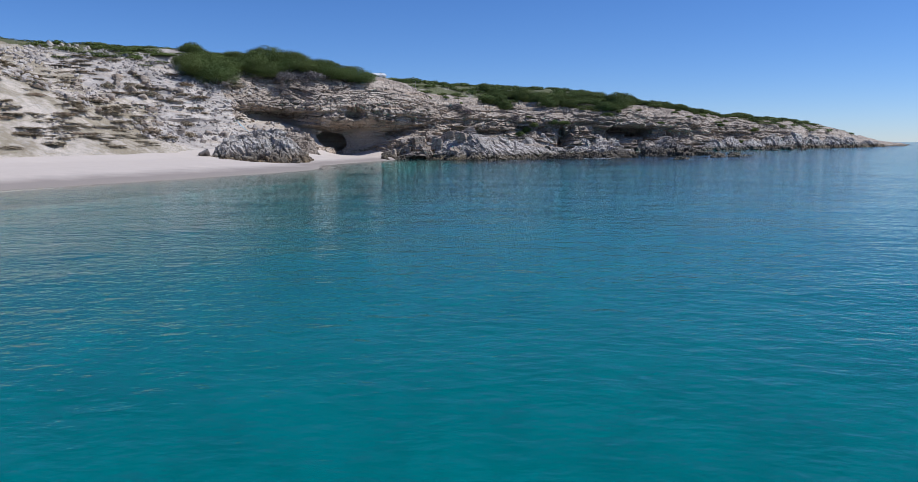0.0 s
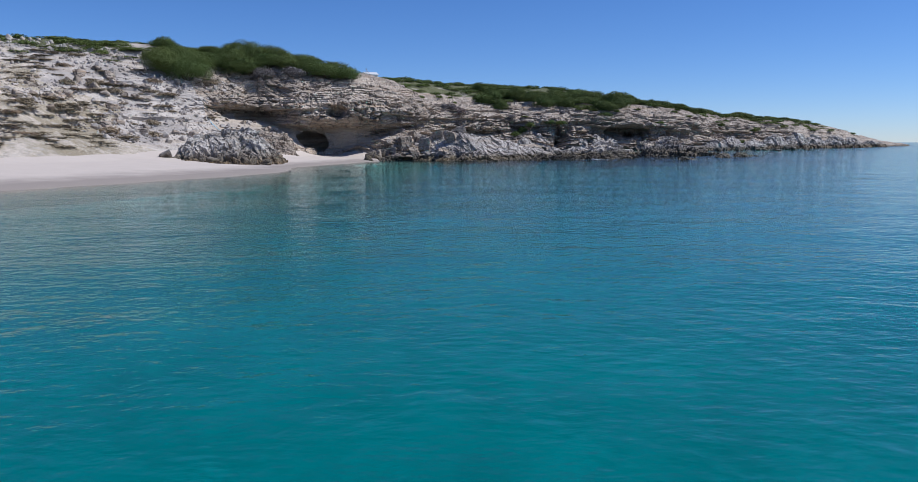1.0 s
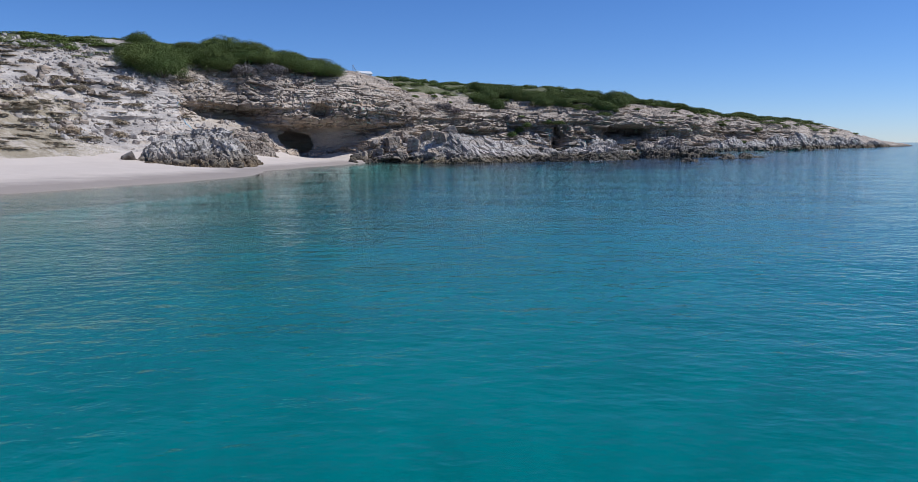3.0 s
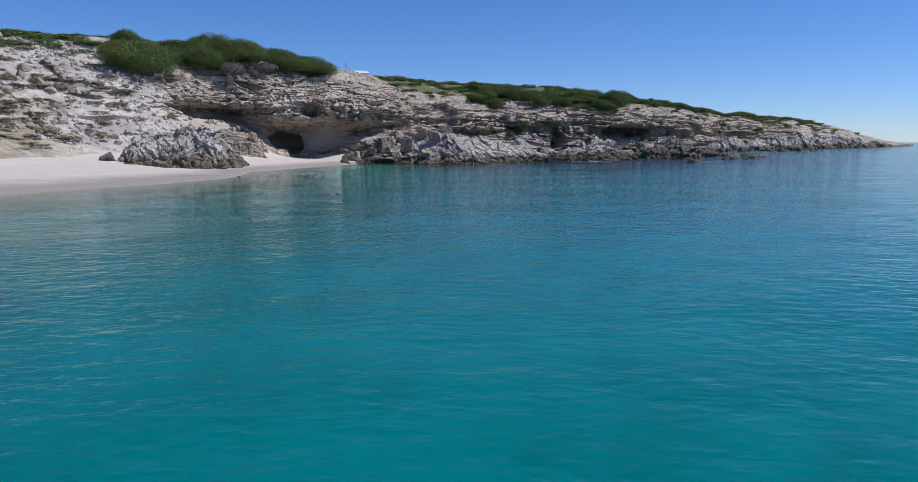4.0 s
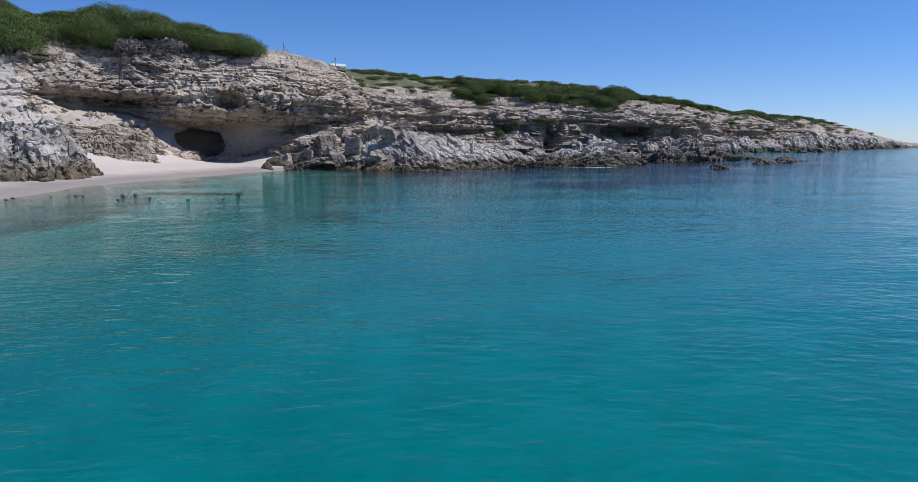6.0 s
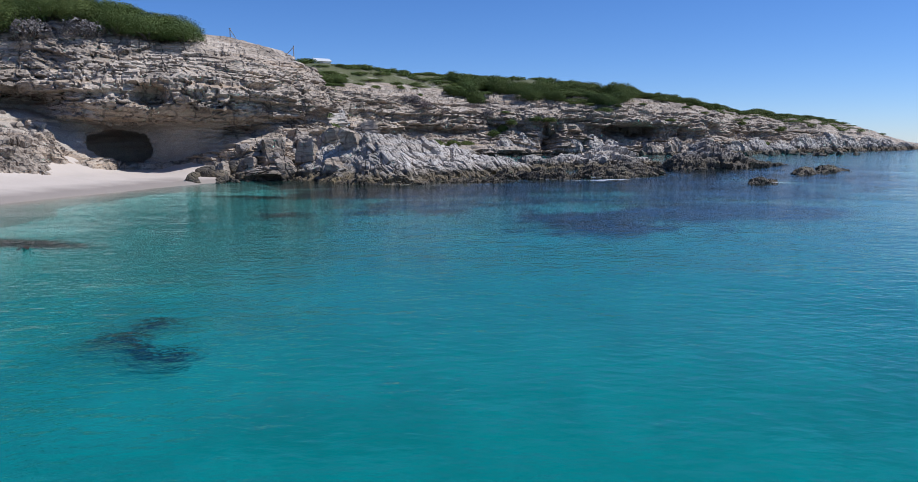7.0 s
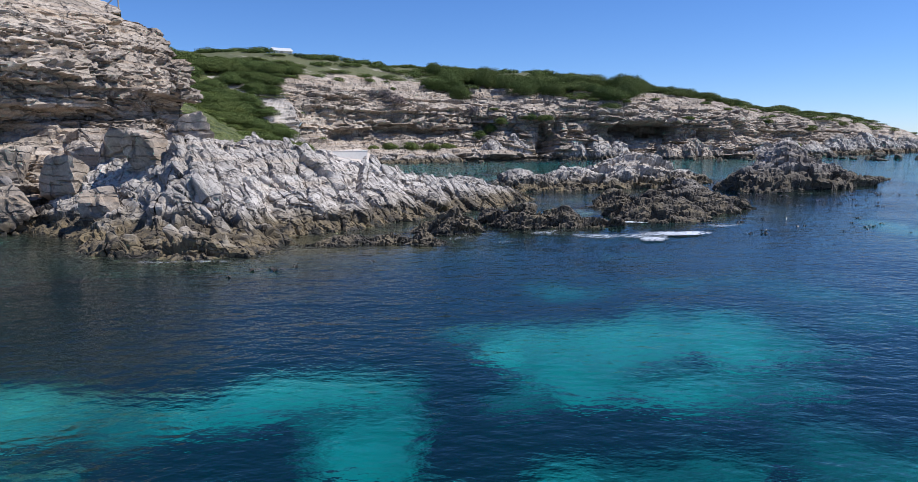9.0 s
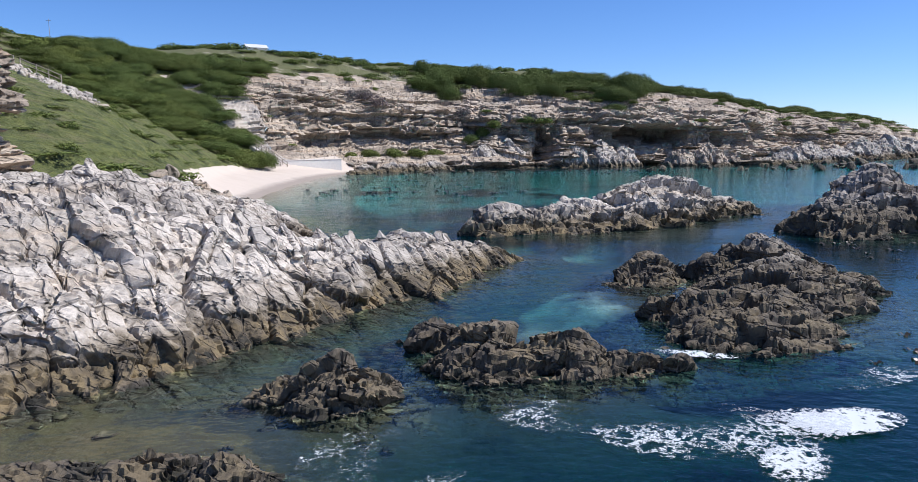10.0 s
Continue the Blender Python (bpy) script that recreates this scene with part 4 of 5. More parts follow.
for px, py, rx, ry in ((5.4, 94.3, 2.6, 1.0), (8.6, 95.2, 2.0, 0.5), (11.0, 96.2, 1.8, 0.5), (12.4, 93.8, 1.0, 1.2), (18.7, 95.9, 2.4, 1.0), (16.8, 99.4, 2.4, 0.7)):
    reef *= 1 - 0.85 * smooth(1.6, 0.4, np.hypot((gx - px) / rx, (gy - py) / ry) + 0.35 * wig + 0.6 * wig2 + 0.7 * wig3)
reef *= 1 - 0.25 * smooth(0.05, 0.35, 0.5 * fill + 0.9 * noise2(gx, gy, 2.2, 193)) * smooth(9, 14, gx) * smooth(32, 26, gx) * smooth(95, 98, gy) * smooth(110, 106, gy)
for px, py, rx, ry, bare in ((20.8, 118.6, 1.8, 4.0, 0.5), (19, 130.4, 5.5, 1.8, 0.6), (14.5, 132, 4.0, 4.0, 0.6), (22.5, 103.6, 4.5, 1.6, 0.32), (17.6, 102.8, 1.6, 1.0, 0.3), (26.5, 100.5, 3.0, 2.2, 0.32)):
    reef *= 1 - bare * smooth(1.7, 0.2, np.hypot((gx - px) / rx, (gy - py) / ry) + 0.5 * wig2 + 0.8 * wig3)
bay = smooth(28, 0, np.hypot((gx - 12) / 1.3, gy - 175) - 12) * smooth(150, 160, gy)
reef = np.maximum(reef, smooth(0.12, 0.3, wig2 + 0.6 * wig) * bay * 0.8)
reef *= smooth(0.5, 3.0, d_sand)
shelf = smooth(1.6, 0.3, np.hypot((gx - 8.5) / 6.0, (gy - 107.0) / 4.5) + 0.15 * wig2)
deep = np.minimum(5.1 + 0.010 * np.maximum(d_land - 40, 0), 12.0) + 0.5 * smooth(30, 5, gy) - 0.4 * smooth(44, 62, gy) * smooth(90, 78, gy) * smooth(60, 40, gx)
bed_z = -np.minimum(deep, np.minimum(0.02 + d_sand / 3.0, 0.30 + d_rock.clip(0) * (0.90 - 0.75 * shelf) + d_land * 0.03 * (1 - shelf)))
bed_z += reef * np.minimum(1.2, -bed_z * 0.30) * (0.75 + 0.5 * wig2) + 0.08 * noise2(gx, gy, 5.0, 92)
bed_z = np.minimum(bed_z, -0.03)
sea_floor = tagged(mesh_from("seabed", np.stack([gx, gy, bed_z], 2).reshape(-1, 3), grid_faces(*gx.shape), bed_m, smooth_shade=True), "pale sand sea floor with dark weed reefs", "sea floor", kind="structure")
sea_floor.data.attributes.new("reef", "FLOAT", "POINT").data.foreach_set("value", reef.ravel().astype(np.float32))
swell = 0.03 * noise2(gx, gy, 4.0, 95) * smooth(300, 60, np.hypot(gx, gy - 100))
sea = tagged(mesh_from("water", np.stack([gx, gy, swell], 2).reshape(-1, 3), grid_faces(*gx.shape), water_m, smooth_shade=True), "clear turquoise sea with small ripples", "sea", kind="structure")
sea.data.attributes.new("depth", "FLOAT", "POINT").data.foreach_set("value", (-bed_z).ravel().astype(np.float32))
sea.visible_shadow = False


# ---- ground under the things ----
from mathutils.bvhtree import BVHTree


def tree_of(names):
    vs, fs, base = [], [], 0
    for nm in names:
        me = bpy.data.objects[nm].data
        co = np.empty(len(me.vertices) * 3, np.float32)
        me.vertices.foreach_get("co", co)
        ix = np.empty(len(me.loops), np.int32)
        me.loops.foreach_get("vertex_index", ix)
        vs.append(co.reshape(-1, 3))
        fs.append(ix.reshape(-1, 4) + base)
        base += len(me.vertices)
    return BVHTree.FromPolygons(np.concatenate(vs).tolist(), np.concatenate(fs).tolist())


ridge_all = ["rock_ridge", "ridge_back", "ridge_root"]
land = tree_of(["dune_slope", "cliff_cape", "slope_gully", "cliff_far", "cliff_point", "beach", "beach_bay"])
ridge_tree = tree_of(ridge_all)


def ground(x, y, tree=None):
    hit = (tree or land).ray_cast(Vector((x, y, 80)), Vector((0, 0, -1)))
    return hit[0].z if hit[0] else 0.0


# ---- bushes ----
rng = np.random.default_rng(4)


def crown_mesh(name, leaves, size, lobes_n, squash, mat, seed, ragged=0.18):
    """A crown of many small leaf clumps over several lobes, one metre in radius, flat below."""
    r = np.random.default_rng(seed)
    ang = r.uniform(0, 2 * math.pi, lobes_n)
    rad = r.uniform(0.15, 0.62, lobes_n)
    cen = np.stack([np.cos(ang) * rad, np.sin(ang) * rad, r.uniform(0.12, 0.5, lobes_n)], 1)
    siz = r.uniform(0.34, 0.56, lobes_n)
    cen[0], siz[0] = (0, 0, 0.40), 0.62
    pick = r.choice(lobes_n, leaves, p=siz ** 2 / (siz ** 2).sum())
    d = r.normal(size=(leaves, 3))
    d /= np.linalg.norm(d, axis=1, keepdims=True)
    d[:, 2] = np.where(d[:, 2] < -0.35, -d[:, 2], d[:, 2])
    p = cen[pick] + d * siz[pick][:, None] * (1 + ragged * r.normal(size=(leaves, 1)) * 0.6)
    p += 0.07 * np.stack([vnoise(p * 5 + 7 * k, seed + k) for k in range(3)], 1)
    p[:, 2] = np.maximum(p[:, 2], 0.0) * squash
    n = d + 0.5 * r.normal(size=d.shape)
    n /= np.linalg.norm(n, axis=1, keepdims=True)
    t = np.cross(n, r.normal(size=n.shape))
    t /= np.linalg.norm(t, axis=1, keepdims=True)
    b = np.cross(n, t)
    s = size * r.uniform(0.6, 1.4, (leaves, 1))
    q = np.stack([p - t * s, p + b * s * 0.55 + n * s * 0.25, p + t * s, p - b * s * 0.55 + n * s * 0.25], 1).reshape(-1, 3)
    return q, np.arange(leaves * 4).reshape(-1, 4)


def bush(leaves, size, lobes_n, squash, mat, seed, label, category="bush"):
    root = new("bush")
    q, f = crown_mesh("crown", leaves, size, lobes_n, squash, mat, seed)
    mesh_from("crown", q, f, mat, parent=root)
    bm = bmesh.new()
    r = random.Random(seed)
    for k in range(7):
        a = k * 0.9 + r.random()
        e = Vector((math.cos(a) * r.uniform(.3, .7), math.sin(a) * r.uniform(.3, .7), r.uniform(.35, .7) * squash))
        mid = Vector((e.x * 0.4, e.y * 0.4, e.z * 0.55))
        rod(bm, (0, 0, -0.12), mid, 0.05, 5, 0.035)
        rod(bm, mid, e, 0.035, 5, 0.012)
    part("trunk", bm, bark, root)
    return tagged(root, label, category)


DARK, GREEN = "dense dark green windswept bush", "bright green low coastal bush"
DRY, GREY = "dry grey-brown dune shrub on sand", "bare grey twiggy bush on the cliff"
kinds = {
    "dark": [bush(17000, 0.021, 13, 0.8, leaf_dark, 21 + k, DARK + " on the cliff top") for k in range(3)],
    "green": [bush(8000, 0.030, 11, 0.7, leaf_green, 31 + k, GREEN + " on the slope") for k in range(3)],
    "dry": [bush(900, 0.075, 7, 0.6, leaf_dry, 41 + k, DRY) for k in range(3)],
    "grey": [bush(1100, 0.060, 7, 0.8, leaf_grey, 51 + k, GREY) for k in range(2)],
    "small": [bush(700, 0.095, 7, 0.75, leaf_dark, 61 + k, "low dark green heath shrub") for k in range(2)],
    "moss": [bush(800, 0.085, 7, 0.6, leaf_green, 71 + k, "low yellow-green heath shrub") for k in range(2)],
}
spots = []


def plant(kind, x, y, r, h, z=None, sink=0.15, group=""):
    spots.append((kind, x, y, r, h, z, sink, group))


def strew(kind, n, xs, ys, rs, hs, group, seed, ok=None):
    q = random.Random(seed)
    while n:
        x, y = q.uniform(*xs), q.uniform(*ys)
        n -= 1
        if ok and not ok(x, y):
            continue
        plant(kind, x, y, q.uniform(*rs), q.uniform(*hs), group=group)


def scrub_share(x, y):
    """Scrub grows in streaks that run down the dune."""
    u, d = 0.9 * x + 0.4 * y, -0.4 * x + 0.9 * y
    return noise2(u * 0.45 + d * 0.35, d - 0.6 * u, 9.0, 171) + 0.5 * noise2(x, y, 3.5, 172)


CAPE = "bushes on the cape"
for x, y, r, h in ((-38.6, 109.2, 4.4, 3.8), (-35.4, 108.4, 4.0, 3.7), (-37, 112.4, 4.4, 3.6), (-40.5, 112.5, 3.4, 2.4), (-32.4, 117.6, 3.4, 4.2), (-30.6, 119.4, 3.6, 3.8), (-34.5, 116, 2.8, 2.6), (-29.0, 117.0, 3.4, 3.2), (-26.4, 117.4, 3.4, 2.8), (-23.4, 117.6, 3.4, 2.7),
                   (-20.4, 117.6, 3.4, 2.7), (-17.4, 117.8, 3.3, 2.6), (-14.6, 118.4, 2.9, 2.3), (-22, 120.6, 3.8, 2.0), (-18, 121, 3.6, 1.9), (-27, 121, 3.8, 2.4), (-42.9, 120.3, 2.4, 2.2), (-40, 117, 3.2, 1.4), (-44, 123, 3.0, 1.0), (-36.5, 121, 3.4, 1.5)):
    plant("dark", x, y, r, h, group=CAPE)
for x, y, r, h in ((-26.5, 115, 2.2, 2.0), (-22.5, 115.4, 2.2, 1.8)):
    plant("grey", x, y, r, h, group=CAPE)
strew("moss", 70, (-62, -36), (108, 128), (1.2, 2.8), (0.4, 1.0), "heath on the plateau", 22, lambda x, y: ground(x, y) > 13.5)
strew("moss", 90, (-75, -28), (100, 135), (1.2, 2.6), (0.3, 0.8), "heath on the plateau", 2, lambda x, y: ground(x, y) > 14.5)
strew("dry", 60, (-50, -31), (40, 112), (0.7, 2.2), (0.3, 0.75), "shrubs on the dune", 3, lambda x, y: 2.2 < ground(x, y) < 18)
xy = np.random.default_rng(33).uniform((-70, 30), (-30, 112), (2600, 2))
share = scrub_share(xy[:, 0], xy[:, 1]) + 0.22 - 0.46 * smooth(82, 94, xy[:, 1])
q = random.Random(34)
for x, y in xy[share > 0].tolist():
    if 2.3 < ground(x, y) < 19:
        plant("dry", x, y, q.uniform(0.6, 2.0), q.uniform(0.09, 0.30), group="heath on the dune")
for x, y, r, h in ((-36, 85.5, 1.6, 1.3), (-33.8, 91, 1.5, 1.1), (-43.5, 98.5, 1.1, 1.2), (-46, 97, 1.2, 1.0), (-41, 98.3, 1.0, 1.1), (-35.5, 95.8, 1.2, 1.0)):
    plant("dry", x, y, r, h, group="shrubs on the dune")
FAR = "bushes on the far cliff top"
q = random.Random(8)
for k in range(42):
    plant("dark", 14 + k * 1.17 + q.uniform(-2, 2), 266 + q.uniform(-15, 8) - 0.16 * k, q.uniform(2.4, 5.6), q.uniform(2.2, 4.8), group=FAR)
for k in range(40):
    u = k / 39
    plant("dark", 60 + u * 72, 260 + u * 46 + q.uniform(-6, 7), q.uniform(1.8, 4.8), q.uniform(1.2, 3.6) * (1 - 0.4 * u), group=FAR)
for k in range(34):
    u = k / 33
    plant("dark", 126 + u * 50, 304 + u * 42 + q.uniform(-4, 8), q.uniform(2.2, 4.6), q.uniform(1.2, 2.4) * (1 - 0.6 * u), group=FAR)
strew("small", 260, (-45, 90), (254, 312), (2.0, 4.0), (1.0, 2.2), FAR, 9, lambda x, y: ground(x, y) > 17)
strew("moss", 420, (50, 240), (256, 410), (2.0, 4.6), (0.6, 1.5), FAR, 10, lambda x, y: ground(x, y) > 6.0 and y > 268 + 0.45 * max(0, x - 80) - 0.1 * x)
strew("moss", 420, (-95, 20), (190, 300), (1.5, 3.5), (0.6, 1.5), FAR, 12, lambda x, y: ground(x, y) > 17)
LEDGE = "bushes on the cliff ledges"
for kind, x, y, z, r, h in (("grey", 1.8, 238.3, 13.4, 2.6, 3.0), ("grey", 4.6, 237, 12.2, 2.8, 2.6), ("grey", -0.6, 237.6, 13.4, 2.4, 2.8), ("dark", 12.6, 254, 16.4, 2.8, 3.0), ("dark", 15.8, 255, 16.2, 2.6, 2.6), ("dark", 26.0, 242.4, 6.2, 2.2, 2.6), ("green", 28.2, 240.6, 8.0, 2.2, 2.2),
                            ("dark", 23.4, 241, 4.8, 2.2, 2.4), ("green", 3.4, 229.8, 2.4, 2.4, 2.2), ("green", 7.7, 232.2, 2.4, 2.6, 2.4), ("green", 12.1, 234.5, 2.4, 2.6, 2.2), ("green", 16.2, 236.4, 2.4, 2.4, 2.0), ("moss", 0.2, 227.5, 2.4, 2.0, 1.8), ("dark", 53.3, 243, 11.0, 3.0, 2.2),
                            ("dark", 34.6, 239.2, 8.9, 2.2, 1.8), ("green", 37.9, 238.2, 8.8, 2.2, 1.7), ("grey", 21.8, 244.5, 10.4, 2.4, 2.4), ("green", 119, 278.5, 6.6, 3.0, 2.4), ("green", 138.7, 297.4, 8.4, 3.0, 2.0)):
    plant(kind, x, y, r, h, z, group=LEDGE)
q = random.Random(61)
for k in range(26):
    x = q.uniform(-4, 120)
    y = 236 + 0.05 * x + q.uniform(4, 24) + max(0, x - 80) * 0.6
    plant(("green", "dark", "grey", "green")[k % 4], x, y, q.uniform(1.0, 2.4), q.uniform(0.7, 1.7), group=LEDGE)
GULLY = "bushes in the gully"
q = random.Random(63)
for k in range(70):
    u, side = q.random(), q.uniform(-1, 1)
    plant(("dark", "dark", "green")[k % 3], -10 - 34 * u + 4 * side, 193 + 22 * u + side * (3 + 4 * u), q.uniform(2.2, 4.2), q.uniform(1.6, 3.0), group=GULLY)
for k in range(46):
    plant("dark", q.uniform(-50, -17), q.uniform(220, 234), q.uniform(2.6, 4.8), q.uniform(1.6, 3.0), group=GULLY)
strew("green", 24, (-34, -3), (146, 208), (1.6, 3.2), (0.5, 1.1), GULLY, 14, lambda x, y: ground(x, y) > 2.6 and x < -3 and not (y > 196 and x > -14))
for k in range(26):
    plant("dark", q.uniform(-27, -13), q.uniform(206, 222), q.uniform(2.2, 3.6), q.uniform(1.4, 2.6), group="bushes beside the far cliff")
strew("dark", 16, (-50, -14), (170, 226), (2.4, 4.4), (0.9, 1.8), GULLY, 15, lambda x, y: ground(x, y) > 9)
strew("moss", 420, (-60, -2), (136, 220), (0.8, 2.6), (0.25, 0.7), "heath in the gully", 18, lambda x, y: ground(x, y) > 2.2)
strew("moss", 60, (-14, -1), (126, 152), (1.0, 2.2), (0.4, 0.9), "heath in the gully", 16, lambda x, y: 2.4 < ground(x, y) < 9)
for x, y, r, h in ((-1.5, 118.6, 1.2, 0.8), (-0.6, 119.6, 0.9, 0.7)):
    plant("moss", x, y, r, h, group="scrub behind the ridge")
plant("moss", -24, 106.5, 1.6, 0.6, group="scrub below the cave")
plant("moss", -26.5, 105, 1.8, 0.6, group="scrub below the cave")

used = {k: 0 for k in kinds}
heath = {"moss": [], "small": [], "dry": []}
for kind, x, y, r, h, z, sink, group in spots:
    if x < -17 and 150 < y < 215 and -5.5 - r < (x + 20.5) * 0.54 + (y - 171) * 0.84 < 2.2 + 0.8 * r:
        continue
    if x > -15 and 199 < y < 218 and "gully" in group:
        continue
    if "gully" in group and x > -30 and (x + 20.5) * 0.54 + (y - 171) * 0.84 < -3 and (int(x * 7.3) + int(y * 5.1)) % 5:
        continue
    if kind in heath and ("heath" in group or group == FAR or (kind == "dry" and x < -50)):
        if math.hypot(x + 27.5, y - 274) > 5 and not (256 < y < 274 and abs(x + 27.5 + 0.25 * (y - 274)) < 5):
            heath[kind].append((x, y, r, h))
        continue
    z = ground(x, y) if z is None else z
    source = kinds[kind][used[kind] % len(kinds[kind])]
    used[kind] += 1
    m = pose(x, y, z - sink, 0, 0, (used[kind] * 77) % 360) @ Matrix.Diagonal((r, r * (0.8 + 0.04 * (used[kind] % 9)), h, 1))
    if used[kind] <= len(kinds[kind]):
        source.matrix_basis = m
        first = source
    else:
        first = source.copy()
        scene.collection.objects.link(first)
        for c in source.children:
            d = c.copy()
            scene.collection.objects.link(d)
            d.parent = first
        first.matrix_basis = m
    tagged(first, group=group)

for kind, name, mat, label in (("moss", "heath", leaf_green, "low yellow-green heath covering the upland"), ("small", "dark_heath", leaf_dark, "low dark green heath on the cliff top"), ("dry", "dry_scrub", leaf_dry, "dry grey-brown scrub on the upper dune")):
    verts, faces = [], []
    for k, (x, y, r, h) in enumerate(heath[kind]):
        q, f = crown_mesh(kind, 480 if kind != "dry" else 190, 0.078 if kind != "dry" else 0.14, 6, 0.7, mat, 300 + k % 9)
        verts.append(q * np.array((r, r, h)) + np.array((x, y, ground(x, y) - 0.15)))
        faces.append(f + len(q) * k)
    tagged(mesh_from(name, np.concatenate(verts), np.concatenate(faces), mat), label, "heath", kind="stuff")


# ---- boulders ----
def boulder_mesh(seed, sx, sy, sz, bevel=0.05):
    r = random.Random(seed)
    bm = bmesh.new()
    for k in range(16):
        v = Vector((r.uniform(-1, 1), r.uniform(-1, 1), r.uniform(-1, 1)))
        m = max(abs(v.x), abs(v.y), abs(v.z)) * r.uniform(0.95, 1.3)
        bm.verts.new((v.x / m * sx, v.y / m * sy, v.z / m * sz))
    out = bmesh.ops.convex_hull(bm, input=bm.verts)
    bmesh.ops.delete(bm, geom=[v for v in bm.verts if not v.link_faces], context="VERTS")
    bmesh.ops.dissolve_limit(bm, angle_limit=0.25, verts=bm.verts, edges=bm.edges)
    bmesh.ops.bevel(bm, geom=list(bm.edges), offset=bevel, segments=1, affect="EDGES")
    me = bpy.data.meshes.new("boulder")
    bm.to_mesh(me)
    bm.free()
    return me


pale_blocks = [boulder_mesh(200 + k, *d) for k, d in enumerate(((0.5, 0.4, 0.42), (0.5, 0.45, 0.3), (0.45, 0.5, 0.5), (0.5, 0.36, 0.36), (0.5, 0.42, 0.24), (0.42, 0.42, 0.5)))]
for me in pale_blocks:
    me.materials.append(cliff_rock)
tide_blocks = [me.copy() for me in pale_blocks]
for me in tide_blocks:
    me.materials.clear()
    me.materials.append(sea_rock)


def boulders(n, xs, ys, sizes, meshes, label, group, seed, tree=None, ok=None, sink=0.28):
    q = random.Random(seed)
    for k in range(n):
        x, y, s = q.uniform(*xs), q.uniform(*ys), q.uniform(*sizes) ** 1.0
        z = ground(x, y, tree)
        if ok and not ok(x, y, z):
            continue
        ob = new("boulder", meshes[k % len(meshes)])
        ob.matrix_basis = pose(x, y, z + s * (0.36 - sink), q.uniform(-25, 25), q.uniform(-25, 25), q.uniform(0, 360)) @ Matrix.Diagonal((s, s, s, 1))
        tagged(ob, label, "boulder", group)


FOOT = "boulders at the cliff foot"


def scree(points, low, high, seed, label, mat):
    """Countless small broken stones, joined."""
    q = random.Random(seed)
    shapes = []
    for me in pale_blocks:
        co = np.empty(len(me.vertices) * 3, np.float32)
        me.vertices.foreach_get("co", co)
        shapes.append((co.reshape(-1, 3), [tuple(p.vertices) for p in me.polygons]))
    verts, faces, base = [], [], 0
    for k, (x, y) in enumerate(points.tolist()):
        z = ground(x, y)
        if not low < z < high:
            continue
        s = 0.18 + 0.75 * q.random() ** 3
        co, fs = shapes[k % len(shapes)]
        m = np.array(pose(0, 0, 0, q.uniform(-40, 40), q.uniform(-40, 40), q.uniform(0, 360)))[:3, :3] * s
        verts.append(co @ m.T + np.array((x, y, z + 0.08 * s)))
        faces += [tuple(i + base for i in f) for f in fs]
        base += len(co)
    me = bpy.data.meshes.new("scree")
    me.from_pydata(np.concatenate(verts).tolist(), [], faces)
    me.materials.append(mat)
    return tagged(new("scree", me), label, "rubble", kind="stuff")


xy = np.random.default_rng(231).uniform((-62, 66), (-27, 113), (5200, 2))
xy = xy[(scrub_share(xy[:, 0], xy[:, 1]) < 0.16) & ((xy[:, 1] - 85) / 14 + noise2(xy[:, 0], xy[:, 1], 5.0, 181) > 0)]
scree(xy, 2.6, 17.5, 231, "pale broken stones strewn over the dune slope", rubble_rock)
xy = np.random.default_rng(232).uniform((-50, 160), (-18, 206), (7500, 2))
strip = (xy[:, 0] + 20.5) * 0.54 + (xy[:, 1] - 171) * 0.84 + 1.2 * noise2(xy[:, 0], xy[:, 1], 6.0, 182)
scree(xy[np.abs(strip) < 2.6], 4, 24, 232, "strip of white broken stones running down the gully", rubble_rock)



def block_mesh(seed, fine=4):
    """A big angular block: a ball cut by planes, with worn joints."""
    r = np.random.default_rng(seed)
    bm = bmesh.new()
    bmesh.ops.create_icosphere(bm, subdivisions=fine, radius=1)
    d = np.array([v.co for v in bm.verts])
    d /= np.linalg.norm(d, axis=1, keepdims=True)
    n = r.normal(size=(9, 3))
    n[:6] = np.concatenate([np.eye(3), -np.eye(3)]) + 0.22 * r.normal(size=(6, 3))
    n /= np.linalg.norm(n, axis=1, keepdims=True)
    far = r.uniform(0.38, 0.52, 9)
    far[6:] = r.uniform(0.50, 0.60, 3)
    c = d @ n.T
    rad = np.where(c > 0.05, far[None, :] / np.maximum(c, 0.05), 9.0).min(1)
    p = d * rad[:, None]
    out = 0.05 * fbm(p * 3.0, seed, 4) + 0.035 * broken(p, (0.5, 0.5, 0.16), (10, 8, 20), seed, 1, 0.8, 0.9, 0.09)
    p += d * out[:, None]
    for vert, co in zip(bm.verts, p):
        vert.co = co
    me = bpy.data.meshes.new("boulder")
    bm.to_mesh(me)
    bm.free()
    me.materials.append(cliff_rock)
    return me


